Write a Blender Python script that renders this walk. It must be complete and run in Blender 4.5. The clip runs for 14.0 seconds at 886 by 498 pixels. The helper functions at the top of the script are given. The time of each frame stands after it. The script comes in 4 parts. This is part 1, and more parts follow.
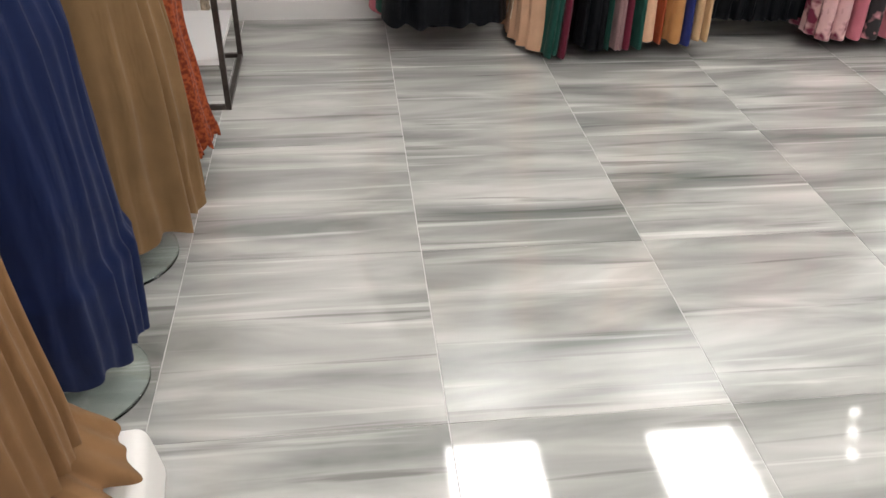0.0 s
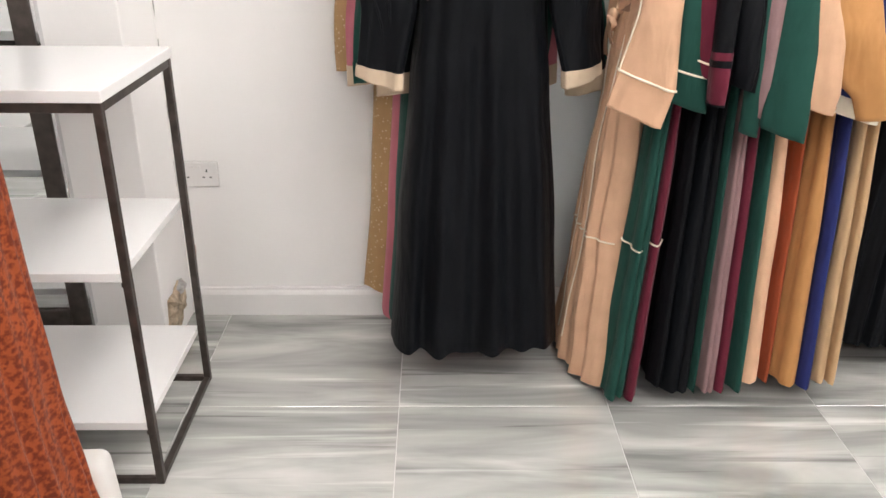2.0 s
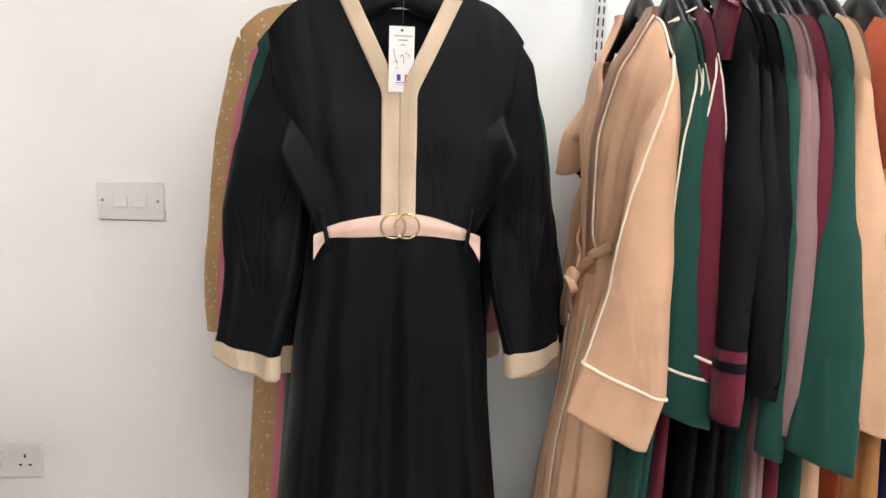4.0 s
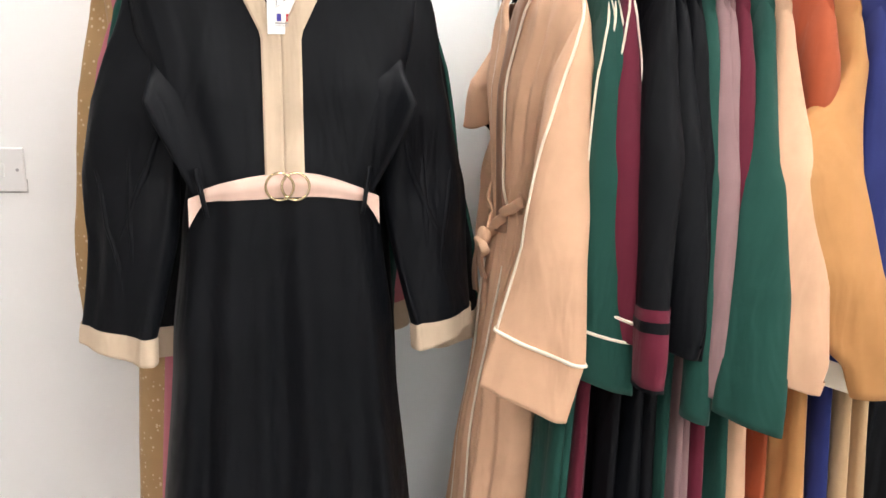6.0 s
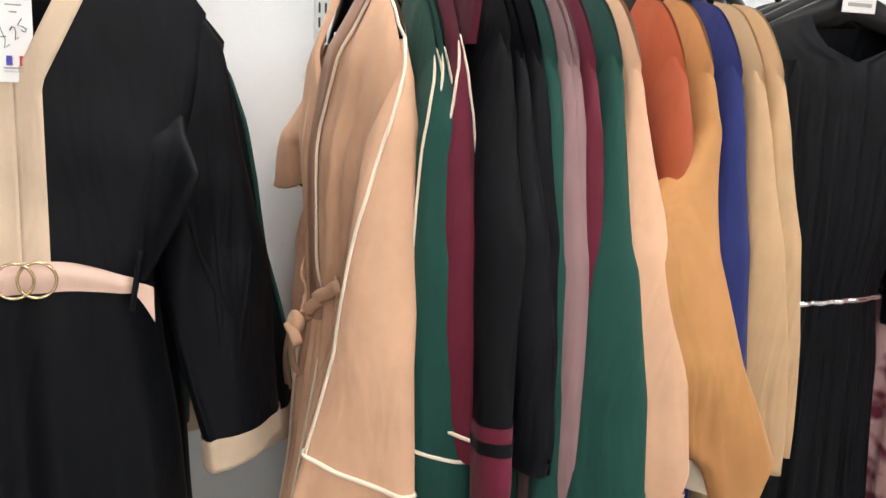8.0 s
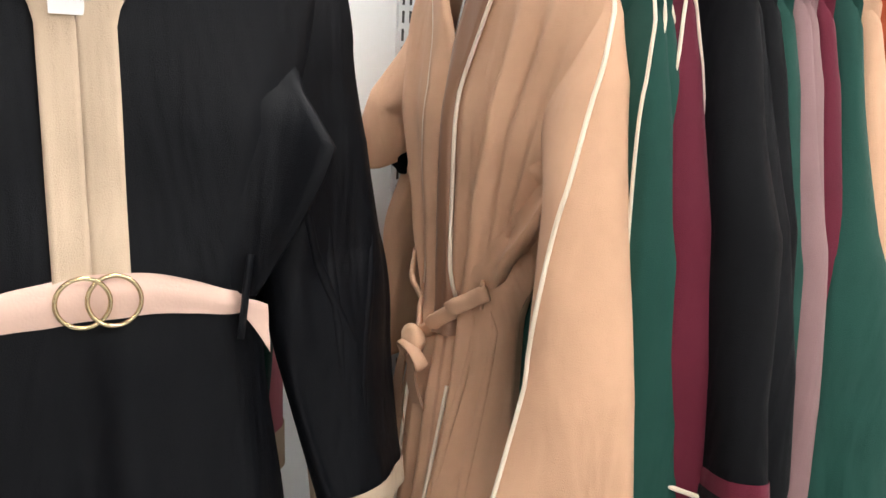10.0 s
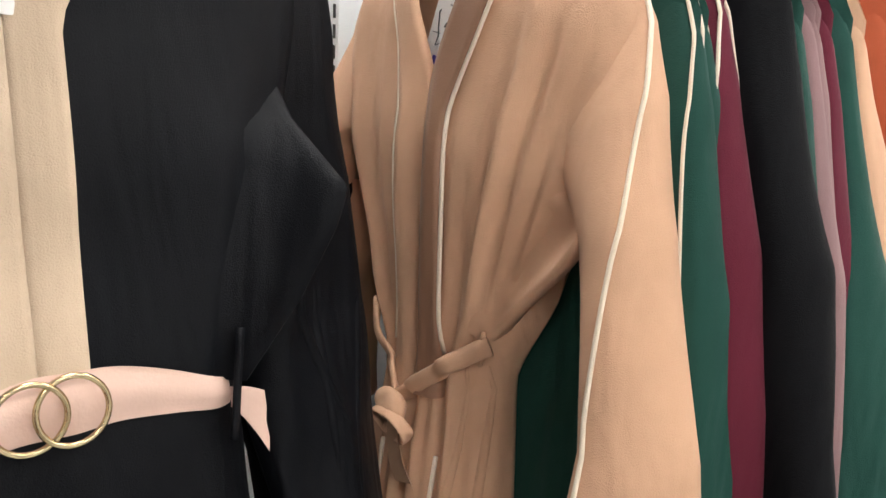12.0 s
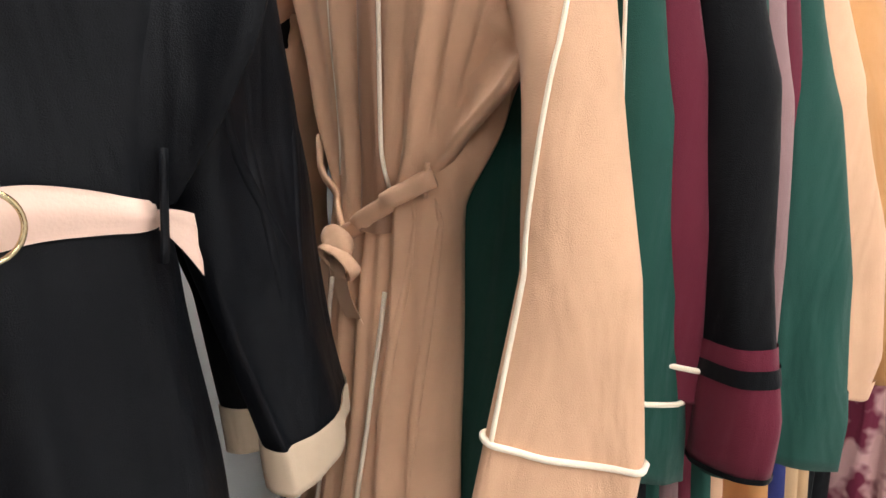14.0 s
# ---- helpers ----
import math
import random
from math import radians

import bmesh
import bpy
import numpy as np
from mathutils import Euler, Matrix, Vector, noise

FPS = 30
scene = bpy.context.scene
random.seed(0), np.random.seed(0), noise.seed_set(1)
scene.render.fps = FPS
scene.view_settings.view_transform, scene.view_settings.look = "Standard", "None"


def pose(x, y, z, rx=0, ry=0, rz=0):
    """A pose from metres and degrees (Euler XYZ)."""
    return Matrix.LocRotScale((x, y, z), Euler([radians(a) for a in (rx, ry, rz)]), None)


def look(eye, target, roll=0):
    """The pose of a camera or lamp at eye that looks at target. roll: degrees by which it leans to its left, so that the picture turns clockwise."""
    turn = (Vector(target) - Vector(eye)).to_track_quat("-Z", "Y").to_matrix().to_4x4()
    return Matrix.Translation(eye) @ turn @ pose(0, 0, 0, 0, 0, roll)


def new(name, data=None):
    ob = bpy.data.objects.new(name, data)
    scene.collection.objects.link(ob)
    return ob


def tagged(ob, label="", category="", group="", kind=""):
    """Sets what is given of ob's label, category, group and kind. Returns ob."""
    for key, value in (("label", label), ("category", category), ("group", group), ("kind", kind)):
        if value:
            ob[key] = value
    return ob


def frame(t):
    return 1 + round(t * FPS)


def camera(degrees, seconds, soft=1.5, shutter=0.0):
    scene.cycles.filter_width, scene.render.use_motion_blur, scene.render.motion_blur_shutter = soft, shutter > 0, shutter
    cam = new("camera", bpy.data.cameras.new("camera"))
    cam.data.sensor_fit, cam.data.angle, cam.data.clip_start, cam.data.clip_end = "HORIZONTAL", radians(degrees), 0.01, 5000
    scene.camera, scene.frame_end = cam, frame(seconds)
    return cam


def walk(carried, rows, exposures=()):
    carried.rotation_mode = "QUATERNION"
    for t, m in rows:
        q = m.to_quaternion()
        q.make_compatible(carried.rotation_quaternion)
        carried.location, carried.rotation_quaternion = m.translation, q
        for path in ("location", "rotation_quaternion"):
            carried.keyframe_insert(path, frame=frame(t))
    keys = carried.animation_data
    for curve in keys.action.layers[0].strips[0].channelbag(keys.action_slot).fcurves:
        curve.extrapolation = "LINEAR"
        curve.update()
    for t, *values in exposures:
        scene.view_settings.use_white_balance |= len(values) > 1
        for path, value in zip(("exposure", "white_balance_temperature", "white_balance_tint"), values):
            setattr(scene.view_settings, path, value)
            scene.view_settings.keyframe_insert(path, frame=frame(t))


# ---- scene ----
cam = camera(57.4, 14.0)
PATH = [
    (0, (-0.168, 1.527, 1.241), (0.044, 3.139, 0.076), 1.6),
    (0.5, (-0.088, 1.787, 1.254), (0.018, 3.407, 0.085), 3.1),
    (1, (-0.013, 2.031, 1.318), (-0.067, 3.711, 0.234), 1.1),
    (1.5, (0.032, 2.288, 1.325), (0.026, 4.051, 0.38), -0.3),
    (2, (0.094, 2.511, 1.36), (0.121, 4.335, 0.541), 0.4),
    (2.5, (0.187, 2.719, 1.385), (0.093, 4.602, 0.718), 1.3),
    (3, (0.222, 2.873, 1.415), (0.108, 4.797, 0.881), 1.5),
    (3.2, (0.222, 2.963, 1.408), (0.152, 4.91, 0.956), 1.7),
    (5.3, (0.202, 3.239, 1.405), (0.442, 5.189, 1.031), 1.9),
    (5.5, (0.214, 3.237, 1.395), (0.457, 5.177, 0.974), 1.6),
    (6, (0.272, 3.302, 1.363), (0.581, 5.224, 0.906), 1.3),
    (6.5, (0.377, 3.386, 1.412), (0.716, 5.316, 1.016), 2.1),
    (7, (0.415, 3.409, 1.414), (0.885, 5.337, 1.172), 1.8),
    (7.2, (0.436, 3.43, 1.446), (0.965, 5.341, 1.183), 2.5),
    (9.5, (0.217, 3.772, 1.359), (1.009, 5.516, 0.787), 2.1),
    (10, (0.215, 3.869, 1.37), (1.038, 5.637, 0.926), 2.9),
    (10.5, (0.224, 3.947, 1.392), (1.082, 5.744, 1.215), 3.4),
    (11, (0.156, 4.044, 1.41), (1.282, 5.693, 1.298), 2.9),
    (11.5, (0.123, 4.076, 1.384), (1.332, 5.657, 1.182), 2.9),
    (12, (0.125, 4.076, 1.359), (1.355, 5.609, 0.989), 2.5),
    (12.5, (0.123, 4.064, 1.341), (1.352, 5.563, 0.853), 2.5),
    (13, (0.111, 4.063, 1.318), (1.34, 5.542, 0.767), 2.4),
    (13.5, (0.117, 4.068, 1.309), (1.334, 5.521, 0.67), 2.2),
    (14, (0.149, 4.065, 1.311), (1.396, 5.486, 0.658), 1.4),
]
walk(cam, [(t, look(eye, target, roll)) for t, eye, target, roll in PATH],
     [(0, -0.45), (1, 0.0), (2.5, 0.08), (3, -0.12), (5.3, 0.05), (6.5, 0.30), (7, -0.10), (9.5, -0.03), (10, 0.08), (10.5, -0.10), (11.2, -0.34), (12, -0.06), (12.5, 0.10), (14, 0.20)])


# ---------------------------------------------------------------- light
world = bpy.data.worlds.new("world")
scene.world = world
world.use_nodes = True
world.node_tree.nodes["Background"].inputs[0].default_value = (0.9, 0.95, 1.0, 1)
world.node_tree.nodes["Background"].inputs[1].default_value = 0.05
PANEL_POWER = 23.0


# ---------------------------------------------------------------- helpers
def tri(c):
    return (c[0], c[1], c[2], 1.0)


def material(name, colour, rough=0.6, metal=0.0, vary=0.12, vary_scale=6.0, bump=0.0, bump_scale=200.0,
             sheen=0.0, coat=0.0, weave=False, spec=0.5):
    m = bpy.data.materials.new(name)
    m.use_nodes = True
    nt = m.node_tree
    b = nt.nodes["Principled BSDF"]
    b.inputs["Roughness"].default_value = rough
    b.inputs["Metallic"].default_value = metal
    b.inputs["Specular IOR Level"].default_value = spec
    if sheen:
        b.inputs["Sheen Weight"].default_value = sheen
        b.inputs["Sheen Roughness"].default_value = 0.5
    if coat:
        b.inputs["Coat Weight"].default_value = coat
        b.inputs["Coat Roughness"].default_value = 0.05
    tc = nt.nodes.new("ShaderNodeTexCoord")
    n = nt.nodes.new("ShaderNodeTexNoise")
    n.inputs["Scale"].default_value = vary_scale
    n.inputs["Detail"].default_value = 6.0
    nt.links.new(tc.outputs["Object"], n.inputs["Vector"])
    ramp = nt.nodes.new("ShaderNodeValToRGB")
    ramp.color_ramp.elements[0].position, ramp.color_ramp.elements[1].position = 0.3, 0.7
    ramp.color_ramp.elements[0].color = tri([c * (1 - vary) for c in colour])
    ramp.color_ramp.elements[1].color = tri([min(1, c * (1 + vary)) for c in colour])
    nt.links.new(n.outputs["Fac"], ramp.inputs["Fac"])
    nt.links.new(ramp.outputs["Color"], b.inputs["Base Color"])
    if bump:
        g = nt.nodes.new("ShaderNodeTexNoise")
        g.inputs["Scale"].default_value = bump_scale
        g.inputs["Detail"].default_value = 3.0
        nt.links.new(tc.outputs["Object"], g.inputs["Vector"])
        src = g.outputs["Fac"]
        if weave:
            w = nt.nodes.new("ShaderNodeTexNoise")
            w.inputs["Scale"].default_value = 9.0
            w.inputs["Detail"].default_value = 2.0
            nt.links.new(tc.outputs["Object"], w.inputs["Vector"])
            mx = nt.nodes.new("ShaderNodeMath")
            mx.operation = "MULTIPLY_ADD"
            mx.inputs[1].default_value = 5.0
            nt.links.new(w.outputs["Fac"], mx.inputs[0])
            nt.links.new(g.outputs["Fac"], mx.inputs[2])
            src = mx.outputs[0]
        bp = nt.nodes.new("ShaderNodeBump")
        bp.inputs["Strength"].default_value = bump
        bp.inputs["Distance"].default_value = 0.002
        nt.links.new(src, bp.inputs["Height"])
        nt.links.new(bp.outputs["Normal"], b.inputs["Normal"])
    return m


def cloth(name, colour, rough=0.75, sheen=0.06, vary=0.08, spec=0.2):
    """Woven cloth: a fine weave, and soft creases that run mostly downwards."""
    m = material(name, colour, rough=rough, vary=vary, vary_scale=14, bump=0.35, bump_scale=900, sheen=sheen, weave=True, spec=spec)
    nt = m.node_tree
    fine = next(n for n in nt.nodes if n.type == "BUMP")
    tc, mp, nz, bp = (nt.nodes.new("ShaderNode" + k) for k in ("TexCoord", "Mapping", "TexNoise", "Bump"))
    mp.inputs["Scale"].default_value = (1.0, 1.0, 0.28)
    nz.inputs["Scale"].default_value, nz.inputs["Detail"].default_value, nz.inputs["Distortion"].default_value = 11.0, 3.0, 0.6
    bp.inputs["Strength"].default_value, bp.inputs["Distance"].default_value = 0.6, 0.026
    nt.links.new(tc.outputs["Object"], mp.inputs["Vector"])
    nt.links.new(mp.outputs[0], nz.inputs["Vector"])
    nt.links.new(nz.outputs["Fac"], bp.inputs["Height"])
    nt.links.new(bp.outputs["Normal"], fine.inputs["Normal"])
    return m


def part(name, bm, mat, parent=None, label="", smooth=True):
    me = bpy.data.meshes.new(name)
    bm.to_mesh(me)
    bm.free()
    if smooth:
        for p in me.polygons:
            p.use_smooth = True
    for m in (mat if isinstance(mat, (list, tuple)) else [mat]):
        me.materials.append(m)
    ob = new(name, me)
    if parent is not None:
        ob.parent = parent
    if label:
        ob["label"] = label
    return ob


def empty(name, m, label, category, group="", kind=""):
    ob = new(name)
    ob.matrix_basis = m
    return tagged(ob, label, category, group, kind)


def sheet(rows, closed=False, bm=None):
    bm = bm or bmesh.new()
    vs = [[bm.verts.new(p) for p in r] for r in rows]
    for a, b in zip(vs, vs[1:]):
        n = len(a)
        for i in range(n if closed else n - 1):
            j = (i + 1) % n
            try:
                bm.faces.new((a[i], a[j], b[j], b[i]))
            except ValueError:
                pass
    return bm


def box(bm, x0, x1, y0, y1, z0, z1, bevel=0.0):
    r = bmesh.ops.create_cube(bm, size=1, matrix=Matrix.LocRotScale(((x0 + x1) / 2, (y0 + y1) / 2, (z0 + z1) / 2), None, (x1 - x0, y1 - y0, z1 - z0)))
    if bevel:
        edges = list({e for v in r["verts"] for e in v.link_edges})
        bmesh.ops.bevel(bm, geom=edges, offset=bevel, segments=2, affect="EDGES", profile=0.5)
    return bm


def boxed(*a):
    return box(bmesh.new(), *a)


def tube(points, radius, bm=None, n=8, flat=1.0, caps=True):
    bm = bm or bmesh.new()
    pts = [Vector(p) for p in points]
    rings = []
    side = None
    for i, p in enumerate(pts):
        d = (pts[min(i + 1, len(pts) - 1)] - pts[max(i - 1, 0)]).normalized()
        if side is None:
            side = d.orthogonal().normalized() if abs(d.z) > 0.9 else d.cross(Vector((0, 0, 1))).normalized()
        side = (side - d * side.dot(d)).normalized()
        up = side.cross(d)
        r = radius[i] if isinstance(radius, (list, tuple)) else radius
        rings.append([p + side * (r * math.cos(2 * math.pi * k / n)) + up * (r * flat * math.sin(2 * math.pi * k / n)) for k in range(n)])
    sheet(rings, True, bm)
    if caps:
        bm.verts.ensure_lookup_table()
        total = len(bm.verts)
        bm.faces.new([bm.verts[total - n + k] for k in range(n)])
        bm.faces.new([bm.verts[total - n * len(rings) + n - 1 - k] for k in range(n)])
    return bm


def lerp(t, table):
    xs = [r[0] for r in table]
    k = float(np.interp(t, xs, range(len(xs))))
    i = min(int(k), len(xs) - 2)
    f = k - i
    f = f * f * (3 - 2 * f) * 0.5 + f * 0.5
    return [a + (b - a) * f for a, b in zip(table[i][1:], table[i + 1][1:])]


# ---------------------------------------------------------------- materials
WALL = material("white_wall_paint", (0.85, 0.83, 0.82), 0.55, vary=0.025, vary_scale=3, bump=0.12, bump_scale=60)
PANELM = material("pale_wall_panel", (0.78, 0.82, 0.83), 0.4, vary=0.02, vary_scale=2)
CEIL = material("ceiling_tile", (0.36, 0.36, 0.36), 0.9, vary=0.05, bump=0.3, bump_scale=90)
SKIRT = material("skirting_gloss", (0.80, 0.78, 0.77), 0.3, vary=0.03)
PLASTIC = material("white_plastic", (0.74, 0.72, 0.71), 0.35, vary=0.02)
DARKGAP = material("socket_hole", (0.03, 0.03, 0.03), 0.6)
BOARD = material("white_melamine", (0.82, 0.81, 0.81), 0.22, vary=0.02, vary_scale=2)
BRONZE = material("dark_steel", (0.075, 0.062, 0.055), 0.42, metal=0.6, vary=0.3, vary_scale=30, bump=0.1, bump_scale=200)
CHROME = material("chrome", (0.75, 0.75, 0.76), 0.14, metal=1.0, vary=0.04)
STEELW = material("white_steel", (0.72, 0.75, 0.76), 0.35, metal=0.2, vary=0.04)
GOLD = material("gold_metal", (0.60, 0.48, 0.29), 0.2, metal=1.0, vary=0.08)
BLACKPL = material("black_plastic", (0.007, 0.007, 0.008), 0.4, vary=0.1, spec=0.25)
CARD = material("white_card", (0.85, 0.84, 0.83), 0.6, vary=0.03)
INK = material("black_ink", (0.01, 0.01, 0.012), 0.5)
BLUEF = material("blue_ink", (0.06, 0.05, 0.35), 0.5)
REDF = material("red_ink", (0.55, 0.03, 0.05), 0.5)
GREYINK = material("grey_ink", (0.35, 0.34, 0.34), 0.6)
MANN = material("white_mannequin", (0.82, 0.80, 0.77), 0.35, vary=0.02)
PLASTER = material("broken_plaster", (0.42, 0.33, 0.24), 0.95, vary=0.5, vary_scale=40, bump=0.9, bump_scale=60)
STAIN = material("stained_filler", (0.52, 0.40, 0.36), 0.9, vary=0.4, vary_scale=50, bump=0.6, bump_scale=80)
GREYMARK = material("grey_filler", (0.45, 0.43, 0.42), 0.9, vary=0.3, vary_scale=50)

BLACK = cloth("black_crepe", (0.0042, 0.0049, 0.0068), rough=0.5, sheen=0.0, spec=0.11)
BLACK2 = cloth("charcoal_crepe", (0.0058, 0.0062, 0.0078), rough=0.58, sheen=0.0, spec=0.08)
INSIDE = cloth("black_inner_layer", (0.004, 0.004, 0.005), rough=0.8, sheen=0.0, spec=0.1)
BEIGE = cloth("beige_crepe", (0.59, 0.46, 0.335))
SATIN = material("pink_beige_satin", (0.72, 0.50, 0.41), 0.32, vary=0.05, vary_scale=20, bump=0.15, bump_scale=400, sheen=0.2)
PEACH = cloth("peach_crepe", (0.63, 0.385, 0.250))
BROWNTRIM = material("brown_satin_trim", (0.30, 0.165, 0.105), 0.4, vary=0.06, vary_scale=14, bump=0.2, bump_scale=600)
CREAM = cloth("cream_piping", (0.84, 0.74, 0.60))
GREEN = cloth("bottle_green_crepe", (0.011, 0.061, 0.047))
MAROON = cloth("maroon_crepe", (0.118, 0.012, 0.029))
MAUVE = cloth("mauve_crepe", (0.27, 0.165, 0.168))
CAMEL = cloth("camel_crepe", (0.46, 0.225, 0.085))
RUSTC = cloth("rust_crepe", (0.38, 0.085, 0.035))
NAVY = cloth("navy_crepe", (0.018, 0.026, 0.13))
SAND = cloth("sand_crepe", (0.50, 0.33, 0.185))
PINK = cloth("dusty_pink_crepe", (0.48, 0.15, 0.19))
OLIVE = cloth("olive_brown_crepe", (0.190, 0.112, 0.050))
BROWN = cloth("brown_crepe", (0.215, 0.115, 0.05))
CHIFFON = cloth("navy_chiffon", (0.006, 0.014, 0.060), rough=0.6, sheen=0.05, spec=0.15)


def patterned(name, base, spots, scale, lo, hi, rough=0.75, bump=0.5, voronoi=True):
    m = cloth(name, base, rough)
    nt = m.node_tree
    b = nt.nodes["Principled BSDF"]
    old = b.inputs["Base Color"].links[0].from_socket
    tc = nt.nodes.new("ShaderNodeTexCoord")
    v = nt.nodes.new("ShaderNodeTexVoronoi" if voronoi else "ShaderNodeTexNoise")
    v.inputs["Scale"].default_value = scale
    nt.links.new(tc.outputs["Object"], v.inputs["Vector"])
    r = nt.nodes.new("ShaderNodeValToRGB")
    r.color_ramp.elements[0].position, r.color_ramp.elements[1].position = lo, hi
    nt.links.new(v.outputs["Distance" if voronoi else "Fac"], r.inputs["Fac"])
    mix = nt.nodes.new("ShaderNodeMix")
    mix.data_type = "RGBA"
    nt.links.new(r.outputs["Color"], mix.inputs["Factor"])
    mix.inputs["A"].default_value = tri(spots)
    nt.links.new(old, mix.inputs["B"])
    nt.links.new(mix.outputs["Result"], b.inputs["Base Color"])
    return m


LACE = patterned("rust_lace", (0.33, 0.072, 0.022), (0.16, 0.026, 0.010), 95, 0.40, 0.58, voronoi=False)
DOTTED = patterned("ochre_dotted", (0.40, 0.25, 0.12), (0.62, 0.48, 0.31), 78, 0.17, 0.24)
FLORAL = patterned("pink_floral", (0.62, 0.38, 0.38), (0.16, 0.02, 0.05), 16, 0.40, 0.52, voronoi=False)
FLORAL2 = patterned("dark_floral", (0.03, 0.028, 0.03), (0.55, 0.25, 0.28), 18, 0.40, 0.50, voronoi=False)


def glass_material():
    m = bpy.data.materials.new("green_glass")
    m.use_nodes = True
    b = m.node_tree.nodes["Principled BSDF"]
    b.inputs["Base Color"].default_value = (0.90, 0.97, 0.95, 1)
    b.inputs["Transmission Weight"].default_value = 1.0
    b.inputs["Roughness"].default_value = 0.02
    b.inputs["IOR"].default_value = 1.5
    return m


GLASS = glass_material()
MIRROR = bpy.data.materials.new("mirror_glass")
MIRROR.use_nodes = True
MIRROR.node_tree.nodes["Principled BSDF"].inputs["Metallic"].default_value = 1.0
MIRROR.node_tree.nodes["Principled BSDF"].inputs["Roughness"].default_value = 0.015
MIRROR.node_tree.nodes["Principled BSDF"].inputs["Base Color"].default_value = (0.85, 0.87, 0.87, 1)


def tile_material():
    m = bpy.data.materials.new("veined_porcelain")
    m.use_nodes = True
    nt = m.node_tree
    b = nt.nodes["Principled BSDF"]
    tc, oi = nt.nodes.new("ShaderNodeTexCoord"), nt.nodes.new("ShaderNodeObjectInfo")
    off = nt.nodes.new("ShaderNodeMath")
    off.operation = "MULTIPLY"
    off.inputs[1].default_value = 37.0
    nt.links.new(oi.outputs["Random"], off.inputs[0])
    comb = nt.nodes.new("ShaderNodeCombineXYZ")
    for k in range(3):
        nt.links.new(off.outputs[0], comb.inputs[k])
    add = nt.nodes.new("ShaderNodeVectorMath")
    nt.links.new(tc.outputs["Object"], add.inputs[0])
    nt.links.new(comb.outputs[0], add.inputs[1])

    def streak(sx, sy, scale, detail, distort):
        mp = nt.nodes.new("ShaderNodeMapping")
        mp.inputs["Scale"].default_value = (sx, sy, 1)
        nt.links.new(add.outputs[0], mp.inputs["Vector"])
        n = nt.nodes.new("ShaderNodeTexNoise")
        n.inputs["Scale"].default_value = scale
        n.inputs["Detail"].default_value = detail
        n.inputs["Distortion"].default_value = distort
        nt.links.new(mp.outputs[0], n.inputs["Vector"])
        return n.outputs["Fac"]

    broad = nt.nodes.new("ShaderNodeValToRGB")
    e = broad.color_ramp.elements
    e[0].position, e[0].color = 0.30, (0.215, 0.225, 0.215, 1)
    e[1].position, e[1].color = 0.70, (0.66, 0.655, 0.63, 1)
    mid = broad.color_ramp.elements.new(0.5)
    mid.color = (0.42, 0.42, 0.40, 1)
    nt.links.new(streak(0.6, 3.4, 2.2, 4, 0.5), broad.inputs["Fac"])
    fine = nt.nodes.new("ShaderNodeValToRGB")
    f = fine.color_ramp.elements
    f[0].position, f[0].color = 0.30, (0.42, 0.42, 0.41, 1)
    f[1].position, f[1].color = 0.40, (1, 1, 1, 1)
    nt.links.new(streak(0.55, 15.0, 1.6, 4, 0.7), fine.inputs["Fac"])
    light = nt.nodes.new("ShaderNodeValToRGB")
    g = light.color_ramp.elements
    g[0].position, g[0].color = 0.60, (0, 0, 0, 1)
    g[1].position, g[1].color = 0.74, (0.28, 0.28, 0.27, 1)
    nt.links.new(streak(0.6, 16.0, 1.5, 3, 0.4), light.inputs["Fac"])
    mul = nt.nodes.new("ShaderNodeMix")
    mul.data_type, mul.blend_type = "RGBA", "MULTIPLY"
    mul.inputs["Factor"].default_value = 0.75
    nt.links.new(broad.outputs["Color"], mul.inputs["A"])
    nt.links.new(fine.outputs["Color"], mul.inputs["B"])
    plus = nt.nodes.new("ShaderNodeMix")
    plus.data_type, plus.blend_type = "RGBA", "ADD"
    plus.inputs["Factor"].default_value = 1.0
    nt.links.new(mul.outputs["Result"], plus.inputs["A"])
    nt.links.new(light.outputs["Color"], plus.inputs["B"])
    nt.links.new(plus.outputs["Result"], b.inputs["Base Color"])
    b.inputs["Roughness"].default_value = 0.06
    b.inputs["Specular IOR Level"].default_value = 0.9
    b.inputs["IOR"].default_value = 1.7
    return m


TILE = tile_material()
GROUT = material("pale_grout", (0.62, 0.61, 0.60), 0.8, vary=0.1, vary_scale=30)


def emitter(name, colour, strength):
    m = bpy.data.materials.new(name)
    m.use_nodes = True
    b = m.node_tree.nodes["Principled BSDF"]
    b.inputs["Base Color"].default_value = (0.8, 0.8, 0.8, 1)
    b.inputs["Emission Color"].default_value = tri(colour)
    b.inputs["Emission Strength"].default_value = strength
    return m


LED = emitter("led_diffuser", (1.0, 0.965, 0.93), PANEL_POWER)
SPOT = emitter("spot_lens", (1.0, 0.95, 0.9), 30.0)

# ---------------------------------------------------------------- the room
X0, X1, Y0, Y1, H = -2.4, 3.6, -1.0, 5.0, 2.7


def structure(name, label, category, *dims, mat=WALL, bevel=0.0):
    return tagged(part(name, boxed(*dims, bevel) if bevel else boxed(*dims), mat, smooth=False), label, category, kind="structure")


